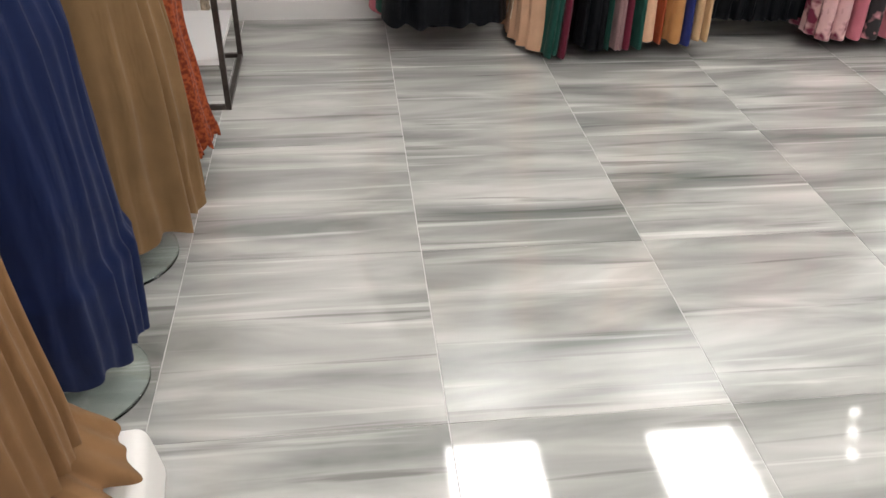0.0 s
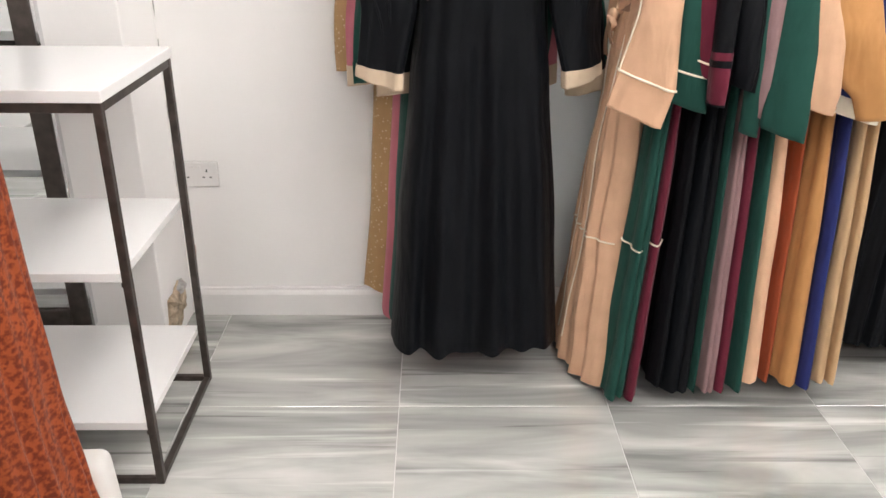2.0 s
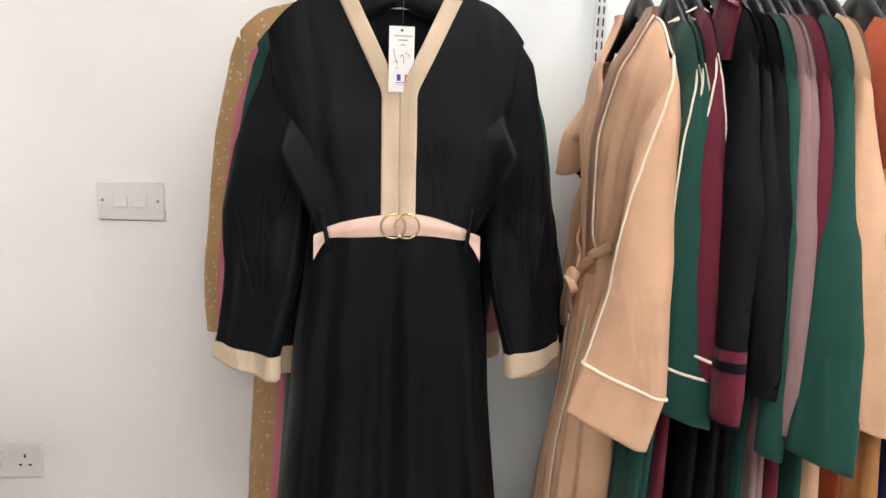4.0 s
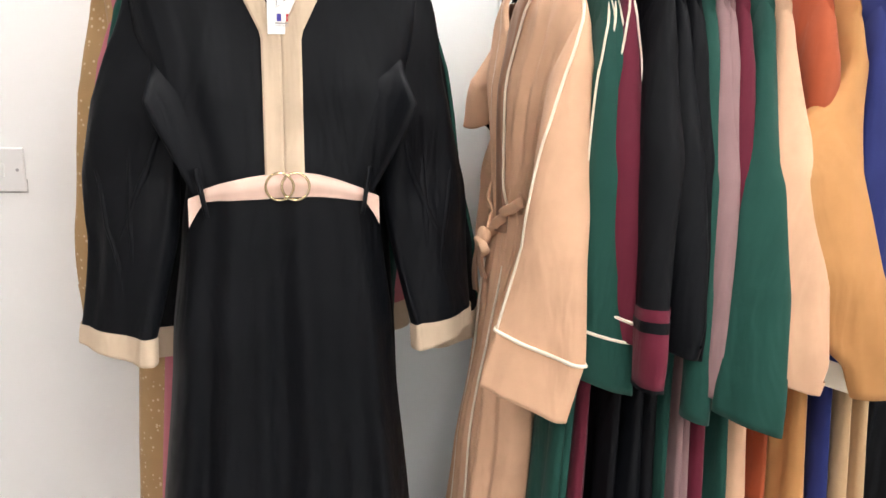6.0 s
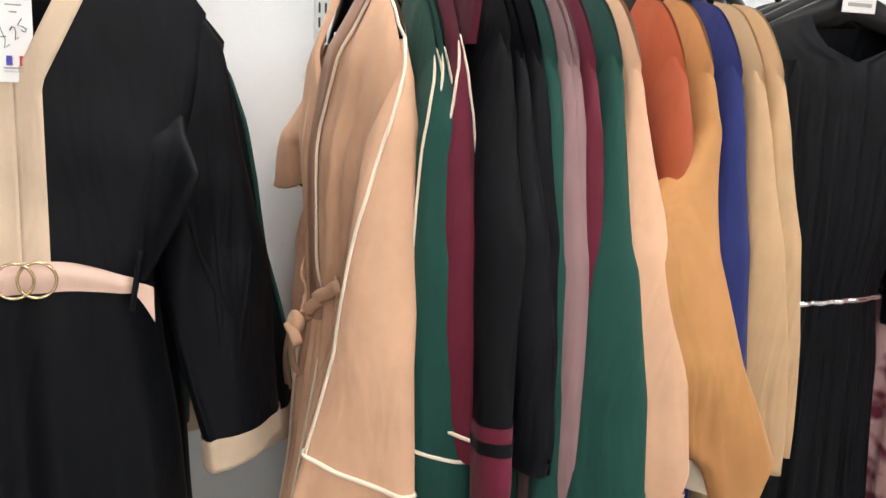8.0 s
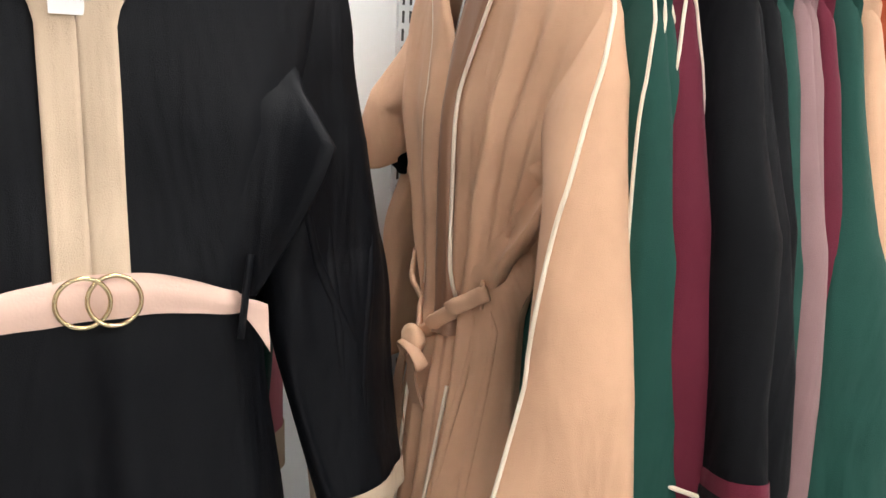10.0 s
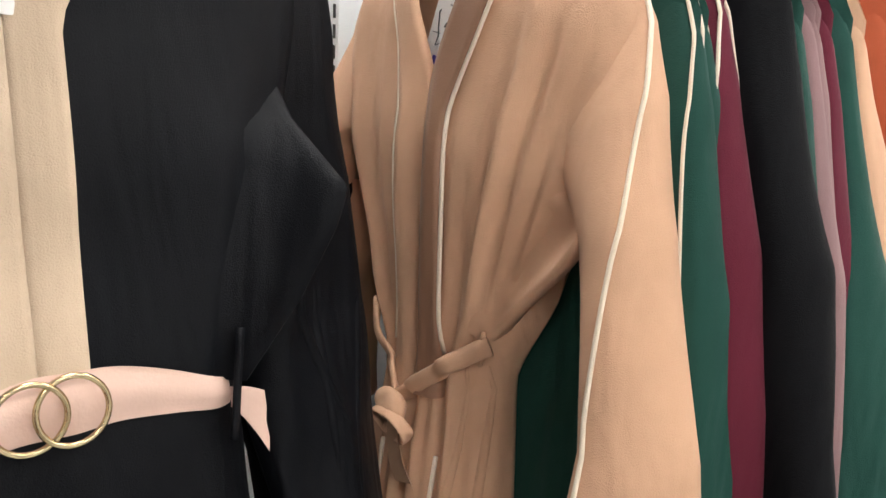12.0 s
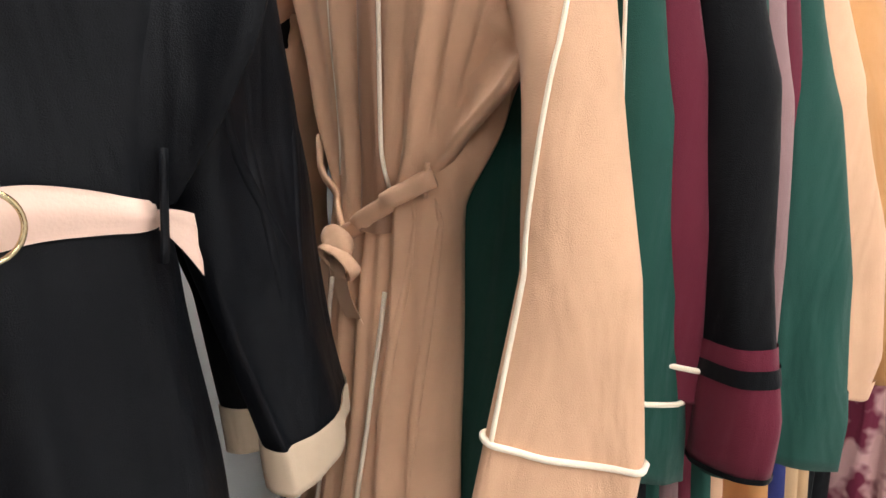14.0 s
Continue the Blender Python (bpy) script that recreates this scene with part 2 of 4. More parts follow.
structure("wall_north", "white painted plaster wall behind the clothes", "wall", X0 - 0.15, X1 + 0.15, Y1, Y1 + 0.15, 0, H)
structure("wall_south", "plain white shop wall", "wall", X0 - 0.15, X1 + 0.15, Y0 - 0.15, Y0, 0, H)
structure("wall_west", "plain white shop wall", "wall", X0 - 0.15, X0, Y0, Y1, 0, H)
structure("wall_east", "plain white shop wall", "wall", X1, X1 + 0.15, Y0, Y1, 0, H)
structure("ceiling", "pale grey suspended shop ceiling", "ceiling", X0 - 0.15, X1 + 0.15, Y0 - 0.15, Y1 + 0.15, H, H + 0.1, mat=CEIL)
PX, PY = -0.733, 4.720
structure("wall_pier", "white painted wall pier with a chipped corner", "pier", X0, PX, PY, Y1, 0, H, bevel=0.004)


def skirting(name, p, q, out):
    """A moulded skirting board between two points of the floor, out: its thickness as a vector."""
    p, q, out = Vector((*p, 0)), Vector((*q, 0)), Vector((*out, 0))
    prof = [(0, 0), (1, 0), (1, 0.078), (0.8, 0.086), (0.55, 0.092), (0.5, 0.1), (0, 0.102)]
    bm = sheet([[e + out * a + Vector((0, 0, h)) for a, h in prof] for e in (p, q)], True)
    bm.verts.ensure_lookup_table()
    n = len(prof)
    bm.faces.new([bm.verts[n - 1 - k] for k in range(n)])
    bm.faces.new([bm.verts[n + k] for k in range(n)])
    return tagged(part(name, bm, SKIRT, smooth=False), "white gloss painted skirting board", "skirting", kind="structure")


structure("wall_panel", "pale blue-grey smooth wall panel behind the rails", "wall panel", 0.30, X1, Y1 - 0.0045, Y1 - 0.0003, 0.104, 2.5, mat=PANELM)
skirting("baseboard_north", (PX + 0.022, Y1), (X1, Y1), (0, -0.018))
skirting("baseboard_pier", (X0, PY), (PX + 0.018, PY), (0, -0.018))


# ---------------------------------------------------------------- garments
class Dress:
    """A hanging or worn dress: front and back sheets between a shoulder line and a hem, in a frame whose front is -y."""

    def __init__(self, table, hem, top, neck, slope, waves=6, seed=1, neckline=None, lean=0.0, lump=0.004, rounding=2.5, rstart=0.145, soft=0.03, extra=None, power=2.6, hemw=0.0):
        self.table, self.hem, self.top, self.neck, self.slope = table, hem, top, neck, slope
        r = random.Random(seed)
        self.ph = [r.uniform(0, 6.28) for _ in range(8)]
        self.round, self.rstart, self.soft, self.extra, self.power, self.hemw = rounding, rstart, soft, extra, power, hemw
        self.waves, self.neckline, self.lean, self.lump, self.seed = waves, neckline, lean, lump, seed

    def profile(self, z):
        return lerp(z, self.table)

    def shoulder(self, x):
        return self.top - self.slope * max(0.0, abs(x) - self.neck) - self.round * max(0.0, abs(x) - self.rstart) ** 2

    def y(self, x, z, side):
        w, df, db, amp = self.profile(z)
        s = max(-1.0, min(1.0, x / w))
        base = (df if side < 0 else db) * math.sqrt(max(0.0, 1 - abs(s) ** self.power))
        near = max(0.0, min(1.0, (self.shoulder(x) - z) / 0.09))
        base *= 0.25 + 0.75 * near ** 0.5
        p = self.ph if side < 0 else self.ph[::-1]
        k = self.waves
        a = k * 3.1416 * s + p[0] + 0.7 * math.sin(2.3 * s + p[1])
        f = 0.62 * (math.sqrt(math.sin(a * 0.5) ** 2 + self.soft) * 2 - 1.2) + 0.38 * math.sin(1.7 * a + p[2] + 0.8 * z)
        edge = 1 - abs(s) ** 6
        lump = self.lump * noise.noise(Vector((x * 9 + self.seed, z * 5, side * 3.0)))
        if self.extra and side < 0:
            lump += self.extra(x, z)
        return side * (base + (amp * f + lump * near) * edge) - self.lean * max(0.0, 1.2 - z) / 1.15

    def z_of(self, x, v, hem_wave=True):
        sh = self.shoulder(x)
        return sh + (self.hem - sh) * v + self.hemw * v ** 8 * math.sin(self.waves * 15.0 * x + self.ph[3])

    def gap(self, z):
        if not self.neckline:
            return 0.0
        kind, depth, half = self.neckline
        t = (z - (self.top - depth)) / depth
        if t <= 0:
            return 0.0
        return half * t if kind == "v" else half * math.sqrt(max(0.0, 1 - (1 - t) ** 2))

    def mesh(self, nu=44, nv=60):
        bm = bmesh.new()
        for sgn in (-1, 1):
            rows = []
            for j in range(nv + 1):
                v = (j / nv) ** 1.0
                row = []
                for i in range(nu // 2 + 1):
                    u = i / (nu // 2)
                    zn = self.top + (self.hem - self.top) * v
                    w = self.profile(zn)[0]
                    g = 0.0
                    x = u * w
                    for _ in range(3):
                        z = self.z_of(x, v)
                        g = min(self.gap(z), w * 0.95)
                        x = g + u * (self.profile(z)[0] - g)
                    z = self.z_of(x, v)
                    row.append((sgn * x, self.y(sgn * x, z, -1), z))
                rows.append(row if sgn > 0 else row[::-1])
            sheet(rows, False, bm)
        rows = []
        for j in range(nv + 1):
            v = j / nv
            row = []
            for i in range(nu + 1):
                u = 1 - 2 * i / nu
                x = u * 0.2
                for _ in range(3):
                    z = self.z_of(x, v)
                    if abs(x) < self.neck:
                        z -= 0.015 * (1 - v) * (1 - (x / self.neck) ** 2)
                    x = u * self.profile(z)[0]
                row.append((x, self.y(x, z, 1), z))
            rows.append(row)
        sheet(rows, False, bm)
        bmesh.ops.remove_doubles(bm, verts=bm.verts, dist=0.0006)
        return bm

    def on(self, x, z, lift=0.003, side=-1):
        return Vector((x, self.y(x, z, side) + side * lift, z))

    def strip(self, zs, x_in, x_out, lift=0.004, n=6):
        rows = []
        for z in zs:
            a, b = x_in(z), x_out(z)
            rows.append([self.on(a, z, -0.002)] + [self.on(a + (b - a) * i / n, z, lift) for i in range(n + 1)] + [self.on(b, z, -0.002)])
        return sheet(rows)


def flap(d, ridge, inset=0.05, drop=0.07, n=26):
    """A fold of cloth that stands off a dress: ridge rows of (t, x, y, z), its inner edge on the cloth, its outer side turned back."""
    rows = []
    for j in range(n + 1):
        x, y, z = lerp(j / n, ridge)
        sgn = 1 if x > 0 else -1
        k = math.sin(math.pi * (0.06 + 0.9 * j / n)) ** 0.6
        a = d.on(x - sgn * inset * (0.15 + 0.85 * k), z + 0.01 * k, -0.001)
        r = Vector((x, y, z))
        row = [a.lerp(r, i / 6) + Vector((0, 0.010 * k * math.sin(math.pi * i / 6), 0)) for i in range(7)]
        row += [r + Vector((sgn * 0.004, 0.004, -0.001)), r + Vector((sgn * 0.003, 0.016, -0.003)), r + Vector((-sgn * 0.004, drop * 0.5, -0.004)), r + Vector((-sgn * 0.012, drop, -0.004))]
        rows.append(row if sgn > 0 else row[::-1])
    return sheet(rows)


class Sleeve:
    """A hanging sleeve: rows of (t, x, y, z, half width, half thickness, turn in degrees, tilt of the ring, tilt across it)."""

    def __init__(self, rows, seed=1, crease=0.05):
        self.rows, self.seed, self.crease = [r if len(r) > 8 else (*r, 0.0) for r in rows], seed, crease

    def at(self, t, a, grow=0.0):
        x, y, z, hw, ht, turn, tilt, across = lerp(t, self.rows)
        c, s = math.cos(a), math.sin(a)
        u = math.copysign(abs(c) ** 0.85, c) * (hw + grow)
        v = s * (ht + grow)
        k = noise.noise(Vector((math.cos(a) * 1.6 + self.seed * 3.1, math.sin(a) * 1.6, t * 3.2)))
        v += self.crease * hw * k * 1.6
        u *= 1 + self.crease * 0.9 * noise.noise(Vector((self.seed, math.cos(a) * 0.6, t * 4.0)))
        r = radians(turn)
        return Vector((x + u * math.cos(r) - v * math.sin(r), y + u * math.sin(r) + v * math.cos(r), z + tilt * u + across * v))

    def mesh(self, t0=0.0, t1=1.0, n=28, m=34, grow=0.0, wall=True):
        rings = [[self.at(t0 + (t1 - t0) * j / m, 2 * math.pi * i / n, grow) for i in range(n)] for j in range(m + 1)]
        if wall:
            rings.append([self.at(t1, 2 * math.pi * i / n, grow - 0.003) for i in range(n)])
            rings.append([self.at(t1 - 0.12 * (t1 - t0), 2 * math.pi * i / n, grow - 0.004) for i in range(n)])
        return sheet(rings, True)

    def piping(self, a, b, t0, t1, r=0.0028, m=30, grow=0.001):
        return tube([self.at(t0 + (t1 - t0) * j / m, a + (b - a) * min(1.0, 1.6 * j / m), grow) for j in range(m + 1)], r, n=6)

    def band(self, t, r=0.0028, grow=0.0015, n=28):
        pts = [self.at(t, 2 * math.pi * i / n, grow) for i in range(n + 1)]
        return tube(pts, r, n=6, caps=False)


def hanger_mesh(half=0.19, drop=0.075, top=0.0):
    """Moulded hanger shoulders, arched below, in the plane of local x and z."""
    rows = []
    for i in range(-14, 15):
        s = i / 14
        x = s * half
        zt = top - drop * abs(s) ** 1.25 - 0.004
        zb = top - drop * abs(s) ** 1.1 - 0.05 * (1 - abs(s)) ** 0.6 * (1 if abs(s) > 0.12 else 0.9) - 0.012
        d = 0.0065 * (1 - 0.4 * abs(s))
        rows.append([(x, -d, zb), (x, -d * 0.7, zt - 0.002), (x, 0, zt), (x, d * 0.7, zt - 0.002), (x, d, zb), (x, 0, zb + 0.002)])
    bm = sheet(rows, True)
    bm.verts.ensure_lookup_table()
    n = len(bm.verts)
    bm.faces.new([bm.verts[k] for k in range(5, -1, -1)])
    bm.faces.new([bm.verts[n - 6 + k] for k in range(6)])
    return bm


def add_hanger(parent, top, rail, drop=0.075, half=0.19):
    """A black hanger at local height top whose hook goes over a rail at local height rail."""
    h = part("hanger", hanger_mesh(half, drop, top), BLACKPL, parent, "moulded black plastic hanger")
    r = 0.016
    pts = [(0, 0, top - 0.01), (0, 0, rail - 0.035)]
    for k in range(11):
        a = radians(-60 + k * 24)
        pts.append((0, r * math.cos(a) + 0.0, rail - 0.006 + r * math.sin(a)))
    part("hook", tube(pts, 0.0019, n=6), CHROME, h, "chrome hanger hook")
    part("collar", tube([(0, 0, top - 0.006), (0, 0, top + 0.006)], 0.006, n=10), BLACKPL, h)
    return h


def lettering(text, size, parent, m, mat, name="lettering"):
    cu = bpy.data.curves.new(name, "FONT")
    cu.body, cu.size, cu.align_x, cu.align_y, cu.extrude = text, size, "CENTER", "CENTER", 0.0002
    tmp = bpy.data.objects.new("tmp", cu)
    scene.collection.objects.link(tmp)
    bpy.context.view_layer.update()
    me = bpy.data.meshes.new_from_object(tmp)
    bpy.data.objects.remove(tmp)
    me.materials.clear()
    me.materials.append(mat)
    ob = new(name, me)
    ob.parent = parent
    ob.matrix_basis = m
    return ob


def price_tag(parent, m):
    """A hanging card price tag, its face towards local -y."""
    t = part("price_tag", boxed(-0.022, 0.022, -0.0006, 0.0006, -0.112, 0.0, 0.0005), CARD, parent, "white card price tag with a flag of stripes", smooth=False)
    t.matrix_basis = m
    f = -0.0018
    for mat, x0, x1 in ((BLUEF, -0.0075, -0.0010), (REDF, 0.0065, 0.0133)):
        part("flag_stripe", boxed(x0, x1, f, f + 0.0006, -0.0925, -0.0815), mat, t, smooth=False)
    for z, x0, x1 in ((-0.0165, -0.013, 0.018), (-0.0235, -0.006, 0.011), (-0.0315, -0.002, 0.006), (-0.0955, -0.010, 0.016)):
        part("print_line", boxed(x0, x1, f, f + 0.0006, z - 0.0009, z + 0.0009), GREYINK, t, smooth=False)
    lettering("MADE IN FRANCE", 0.0034, t, Matrix.Translation((0.003, f, -0.0995)) @ pose(0, 0, 0, 90, 0, 0), GREYINK, "print")
    part("eyelet", tube([(0, -0.0022, -0.007), (0, 0.0015, -0.007)], 0.0022, n=12), INK, t)
    pen = (((-0.0115, -0.0385), (-0.0130, -0.0415), (-0.0095, -0.0545), (-0.0062, -0.0635), (-0.0074, -0.0730), (-0.0020, -0.0690)),
           ((-0.0150, -0.0610), (-0.0050, -0.0600)),
           ((-0.0010, -0.0530), (0.0010, -0.0485), (0.0040, -0.0490), (0.0050, -0.0545), (0.0040, -0.0635), (0.0082, -0.0600)),
           ((0.0118, -0.0385), (0.0072, -0.0465), (0.0130, -0.0475), (0.0164, -0.0505), (0.0150, -0.0540), (0.0112, -0.0522)))
    price = part("price", bmesh.new(), INK, t, "hand-written £25 in black pen")
    bm = bmesh.new()
    for stroke in pen:
        tube([(x - 0.001, f, z) for x, z in stroke], 0.0008, bm, n=6, flat=0.5)
    bm.to_mesh(price.data)
    bm.free()
    part("string", tube([(0, 0, -0.007), (0.002, 0.004, 0.02), (0.003, 0.012, 0.05)], 0.0007, n=5), INK, t)
    return t


# ---------------------------------------------------------------- the black belted abaya
def double_rings(parent, c):
    for dx in (-0.0122, 0.0122):
        pts = []
        for k in range(33):
            a = 2 * math.pi * k / 32
            pts.append((c[0] + dx + 0.0212 * math.cos(a), c[1] - 0.003 + (0.002 if dx > 0 else 0) * math.sin(a), c[2] + 0.0212 * math.sin(a)))
        part("buckle_ring", tube(pts, 0.0020, n=8, caps=False), GOLD, parent, "polished gold buckle ring")


def front_abaya(name, m, label, cloth_mat, trim_mat, belt=True, tag=True, seed=3, rail=1.675, sleeve_seed=1, table=None, stripe=None, hem=0.135, waves=4, spread=0.0):
    root = empty(name, m, label, "abaya", "abayas on the rails")
    table = table or [(0.08, 0.222, 0.120, 0.05, 0.026), (0.5, 0.192, 0.105, 0.04, 0.021), (0.9, 0.168, 0.080, 0.03, 0.013),
             (1.10, 0.155, 0.068, 0.025, 0.006), (1.17, 0.152, 0.060, 0.025, 0.003), (1.3, 0.195, 0.048, 0.025, 0.006),
             (1.42, 0.220, 0.034, 0.022, 0.003), (1.575, 0.234, 0.016, 0.02, 0.0)]
    d = Dress(table, hem, 1.580, 0.080, 0.25, waves=waves, seed=seed, neckline=("v", 0.180, 0.088), lump=0.010, rounding=7.0, power=7.0 if belt else 2.6, hemw=0.006)
    part("body", d.mesh(56, 90), cloth_mat, root)
    gap = d.gap
    zs = [1.562 - i * 0.013 for i in range(int((1.562 - 1.165) / 0.013) + 1)]
    if trim_mat:
        for sgn in (-1, 1):
            part("neck_trim", d.strip(zs, lambda z: sgn * max(gap(z) - 0.002, 0.0), lambda z: sgn * (gap(z) + 0.0305)), trim_mat, root, "beige front band")
    for sgn in (-1, 1):
        out = spread if sgn > 0 else 0.0
        s = Sleeve([(0.0, sgn * 0.143, 0.002, 1.428, 0.072, 0.006, 0, sgn * 0.98),
                    (0.10, sgn * 0.166, 0.002, 1.393, 0.072, 0.012, sgn * 3, sgn * 0.86),
                    (0.22, sgn * 0.188, 0.000, 1.348, 0.067, 0.020, sgn * 5, sgn * 0.62),
                    (0.36, sgn * 0.206, -0.002, 1.277, 0.066, 0.027, sgn * 7, sgn * 0.36),
                    (0.52, sgn * 0.219, 0.006, 1.180, 0.067, 0.031, sgn * 9, sgn * 0.12)]
                   + [(0.70, sgn * 0.234 + out * 0.7, 0.014, 1.06, 0.066, 0.032, sgn * 10, 0.05), (0.90, sgn * 0.246 + out, 0.024, 0.930, 0.060, 0.030, sgn * 10, 0.15),
                      (1.0, sgn * 0.249 + out, 0.028, 0.872, 0.058, 0.028, sgn * 10, 0.18)], seed=sleeve_seed + sgn, crease=0.15)
        if belt:
            s.rows[2:] = [(*r, 0.0) for r in (
                (0.22, sgn * 0.192, 0.000, 1.348, 0.066, 0.022, sgn * 8, sgn * 0.60),
                (0.36, sgn * 0.218, -0.002, 1.277, 0.068, 0.030, sgn * 14, sgn * 0.30),
                (0.52, sgn * 0.231, 0.004, 1.180, 0.076, 0.033, sgn * 20, sgn * 0.08),
                (0.70, sgn * 0.243, -0.014, 1.085, 0.074, 0.032, sgn * 26, sgn * 0.06),
                (0.90, sgn * 0.264, -0.038, 0.938, 0.064, 0.028, sgn * 30, sgn * 0.12),
                (1.0, sgn * 0.266, -0.040, 0.903, 0.065, 0.026, sgn * 30, sgn * 0.24))]
        if belt:
            k = 1.0 if sgn > 0 else 0.85
            part("fold", flap(d, [(0.0, sgn * 0.190, -0.012, 1.385), (0.20, sgn * 0.190, -0.046 * k, 1.345), (0.42, sgn * 0.199, -0.106 * k, 1.300),
                                  (0.55, sgn * 0.188, -0.108 * k, 1.272), (0.75, sgn * 0.164, -0.100 * k, 1.222), (1.0, sgn * 0.136, -0.074, 1.160)]), cloth_mat, root)
            for t0, a0, da, r in ((0.34, 4.0, 0.10, 0.009), (0.40, 4.75, -0.05, 0.008), (0.46, 5.4, -0.12, 0.007)):
                a0, da = (a0, da) if sgn > 0 else (3 * math.pi - a0, -da)
                fold = [s.at(t0 + 0.05 * i, a0 + da * i, -0.5 * r) for i in range(9)]
                part("fold", tube(fold, [0.001] + [r * math.sin(0.4 + 2.4 * i / 8) for i in range(1, 8)] + [0.001], n=12, flat=0.7), cloth_mat, root)
        sl = part("sleeve", s.mesh(0, 0.9, n=40, m=60, wall=False), cloth_mat, root)
        if stripe:
            part("sleeve_stripe", s.piping(0.35 if sgn > 0 else 2.8, -0.25 if sgn > 0 else 3.4, 0.05, 0.9, 0.004, grow=0.001), stripe, sl, "green stripe down the sleeve")
        part("cuff", s.mesh(0.895, 1.0, n=40, m=6, grow=0.002), trim_mat or cloth_mat, sl, "turned beige cuff")
    if belt:
        rows = []
        for i in range(41):
            x = -0.128 + 0.256 * i / 40
            hw = 0.0195 - 0.0105 * (abs(x) / 0.128) ** 1.8
            mid = 1.172 - 0.018 * (x / 0.128) ** 2 + 0.001 * math.sin(40 * x)
            rows.append([d.on(x, mid + hw * (1 - 2 * k / 6), 0.004 + 0.004 * (1 - abs(1 - 2 * k / 6)) + 0.0012 * math.sin(3 * k + 30 * x)) for k in range(7)])
        b = part("belt", sheet(rows), SATIN, root, "pale pink satin belt")
        for sgn in (-1, 1):
            tail = []
            for i in range(9):
                t = i / 8
                top, low = 1.160 - 0.006 * t * t, 1.146 - 0.036 * t ** 1.3
                tail.append([d.on(sgn * 0.122, top + (low - top) * k / 4, 0.012 + 0.0015 * math.sin(2.4 * k)) + Vector((sgn * 0.024 * t, -0.006 * t, 0)) for k in range(5)])
            part("belt_tail", sheet(tail), SATIN, b)
            pts = [d.on(sgn * (0.133 - 0.014 * k / 8), 1.200 - 0.074 * k / 8, 0.016 + 0.004 * math.sin(math.pi * k / 8)) for k in range(9)]
            part("belt_loop", tube(pts, 0.0048, n=8, flat=0.6), cloth_mat, root)
        double_rings(b, d.on(0.003, 1.171, 0.010))
    add_hanger(root, 1.603, rail, drop=0.085, half=0.20)
    if tag:
        price_tag(root, Matrix.Translation((0.002, d.y(0.06, 1.42, -1) + 0.006, 1.512)) @ pose(0, 0, 0, -4, 0, 0))
        st = part("hanger_sticker", boxed(-0.026, 0.026, -0.0125, -0.0105, 1.596, 1.622, 0.001), CARD, root, "white sticker on the hanger", smooth=False)
        lettering("£25", 0.017, st, Matrix.Translation((0.0, -0.0132, 1.608)) @ pose(0, 0, 0, 90, 0, 0), INK, "price")
        part("neck_label", boxed(-0.028, 0.028, d.y(0, 1.55, 1) - 0.012, d.y(0, 1.55, 1) - 0.010, 1.543, 1.560), CARD, root, "woven white neck label", smooth=False)
    return root


FX, FY = 0.219, 4.650
BT = [(0.08, 0.252, 0.130, 0.05, 0.030), (0.5, 0.224, 0.116, 0.04, 0.024), (0.9, 0.186, 0.090, 0.03, 0.014),
      (1.10, 0.162, 0.076, 0.025, 0.006), (1.17, 0.152, 0.070, 0.025, 0.003), (1.3, 0.195, 0.056, 0.025, 0.006),
      (1.42, 0.220, 0.034, 0.022, 0.003), (1.575, 0.234, 0.016, 0.02, 0.0)]
front_abaya("belted_abaya", pose(FX, FY, -0.006, 0, 0, 5), "black long abaya with beige front band, cuffs and satin ring belt", BLACK, BEIGE, table=BT, waves=4)
front_abaya("trimmed_abaya", pose(FX + 0.028, FY + 0.080, -0.038, 0, 0, 3), "black abaya with green sleeve stripe behind the belted one", BLACK2, BEIGE, belt=False, tag=False, seed=8, sleeve_seed=9, stripe=GREEN, spread=0.03)
front_abaya("green_abaya", pose(FX - 0.045, FY + 0.140, -0.021, 0, 0, -2), "bottle green abaya hanging behind the black ones", GREEN, None, belt=False, tag=False, seed=9, sleeve_seed=5, rail=1.69, spread=-0.06)
front_abaya("pink_abaya", pose(FX - 0.070, FY + 0.190, -0.041, 0, 0, -3), "dusty pink abaya hanging behind the black ones", PINK, BEIGE, belt=False, tag=False, seed=12, sleeve_seed=7, rail=1.71)
DT = [(0.08, 0.245, 0.06, 0.05, 0.022), (0.5, 0.205, 0.05, 0.045, 0.016), (0.9, 0.185, 0.04, 0.04, 0.010), (1.16, 0.150, 0.035, 0.035, 0.004),
      (1.3, 0.200, 0.04, 0.04, 0.005), (1.56, 0.215, 0.022, 0.03, 0.0)]
front_abaya("dotted_dress", pose(FX - 0.112, FY + 0.245, -0.011, 0, 0, -4), "ochre dress with cream dots hanging against the wall", DOTTED, None, belt=False, tag=False, seed=15, sleeve_seed=11, table=DT, rail=1.70, hem=0.165)


# ---------------------------------------------------------------- rails and uprights
def upright(x):
    u = empty("slotted_upright", pose(x, Y1 - 0.0005, 0), "white slotted steel upright fixed to the wall", "upright", "wall uprights", "structure")
    bm = bmesh.new()
    box(bm, -0.013, 0.013, -0.012, 0, 0.25, 2.4, 0.0015)
    part("channel", bm, STEELW, u, smooth=False)
    slots = bmesh.new()
    z = 0.4
    while z < 2.3:
        for dx in (-0.0055, 0.0055):
            box(slots, dx - 0.0018, dx + 0.0018, -0.0128, -0.011, z, z + 0.017)
        z += 0.025
    part("slots", slots, DARKGAP, u, smooth=False)["kind"] = "stuff"
    return u


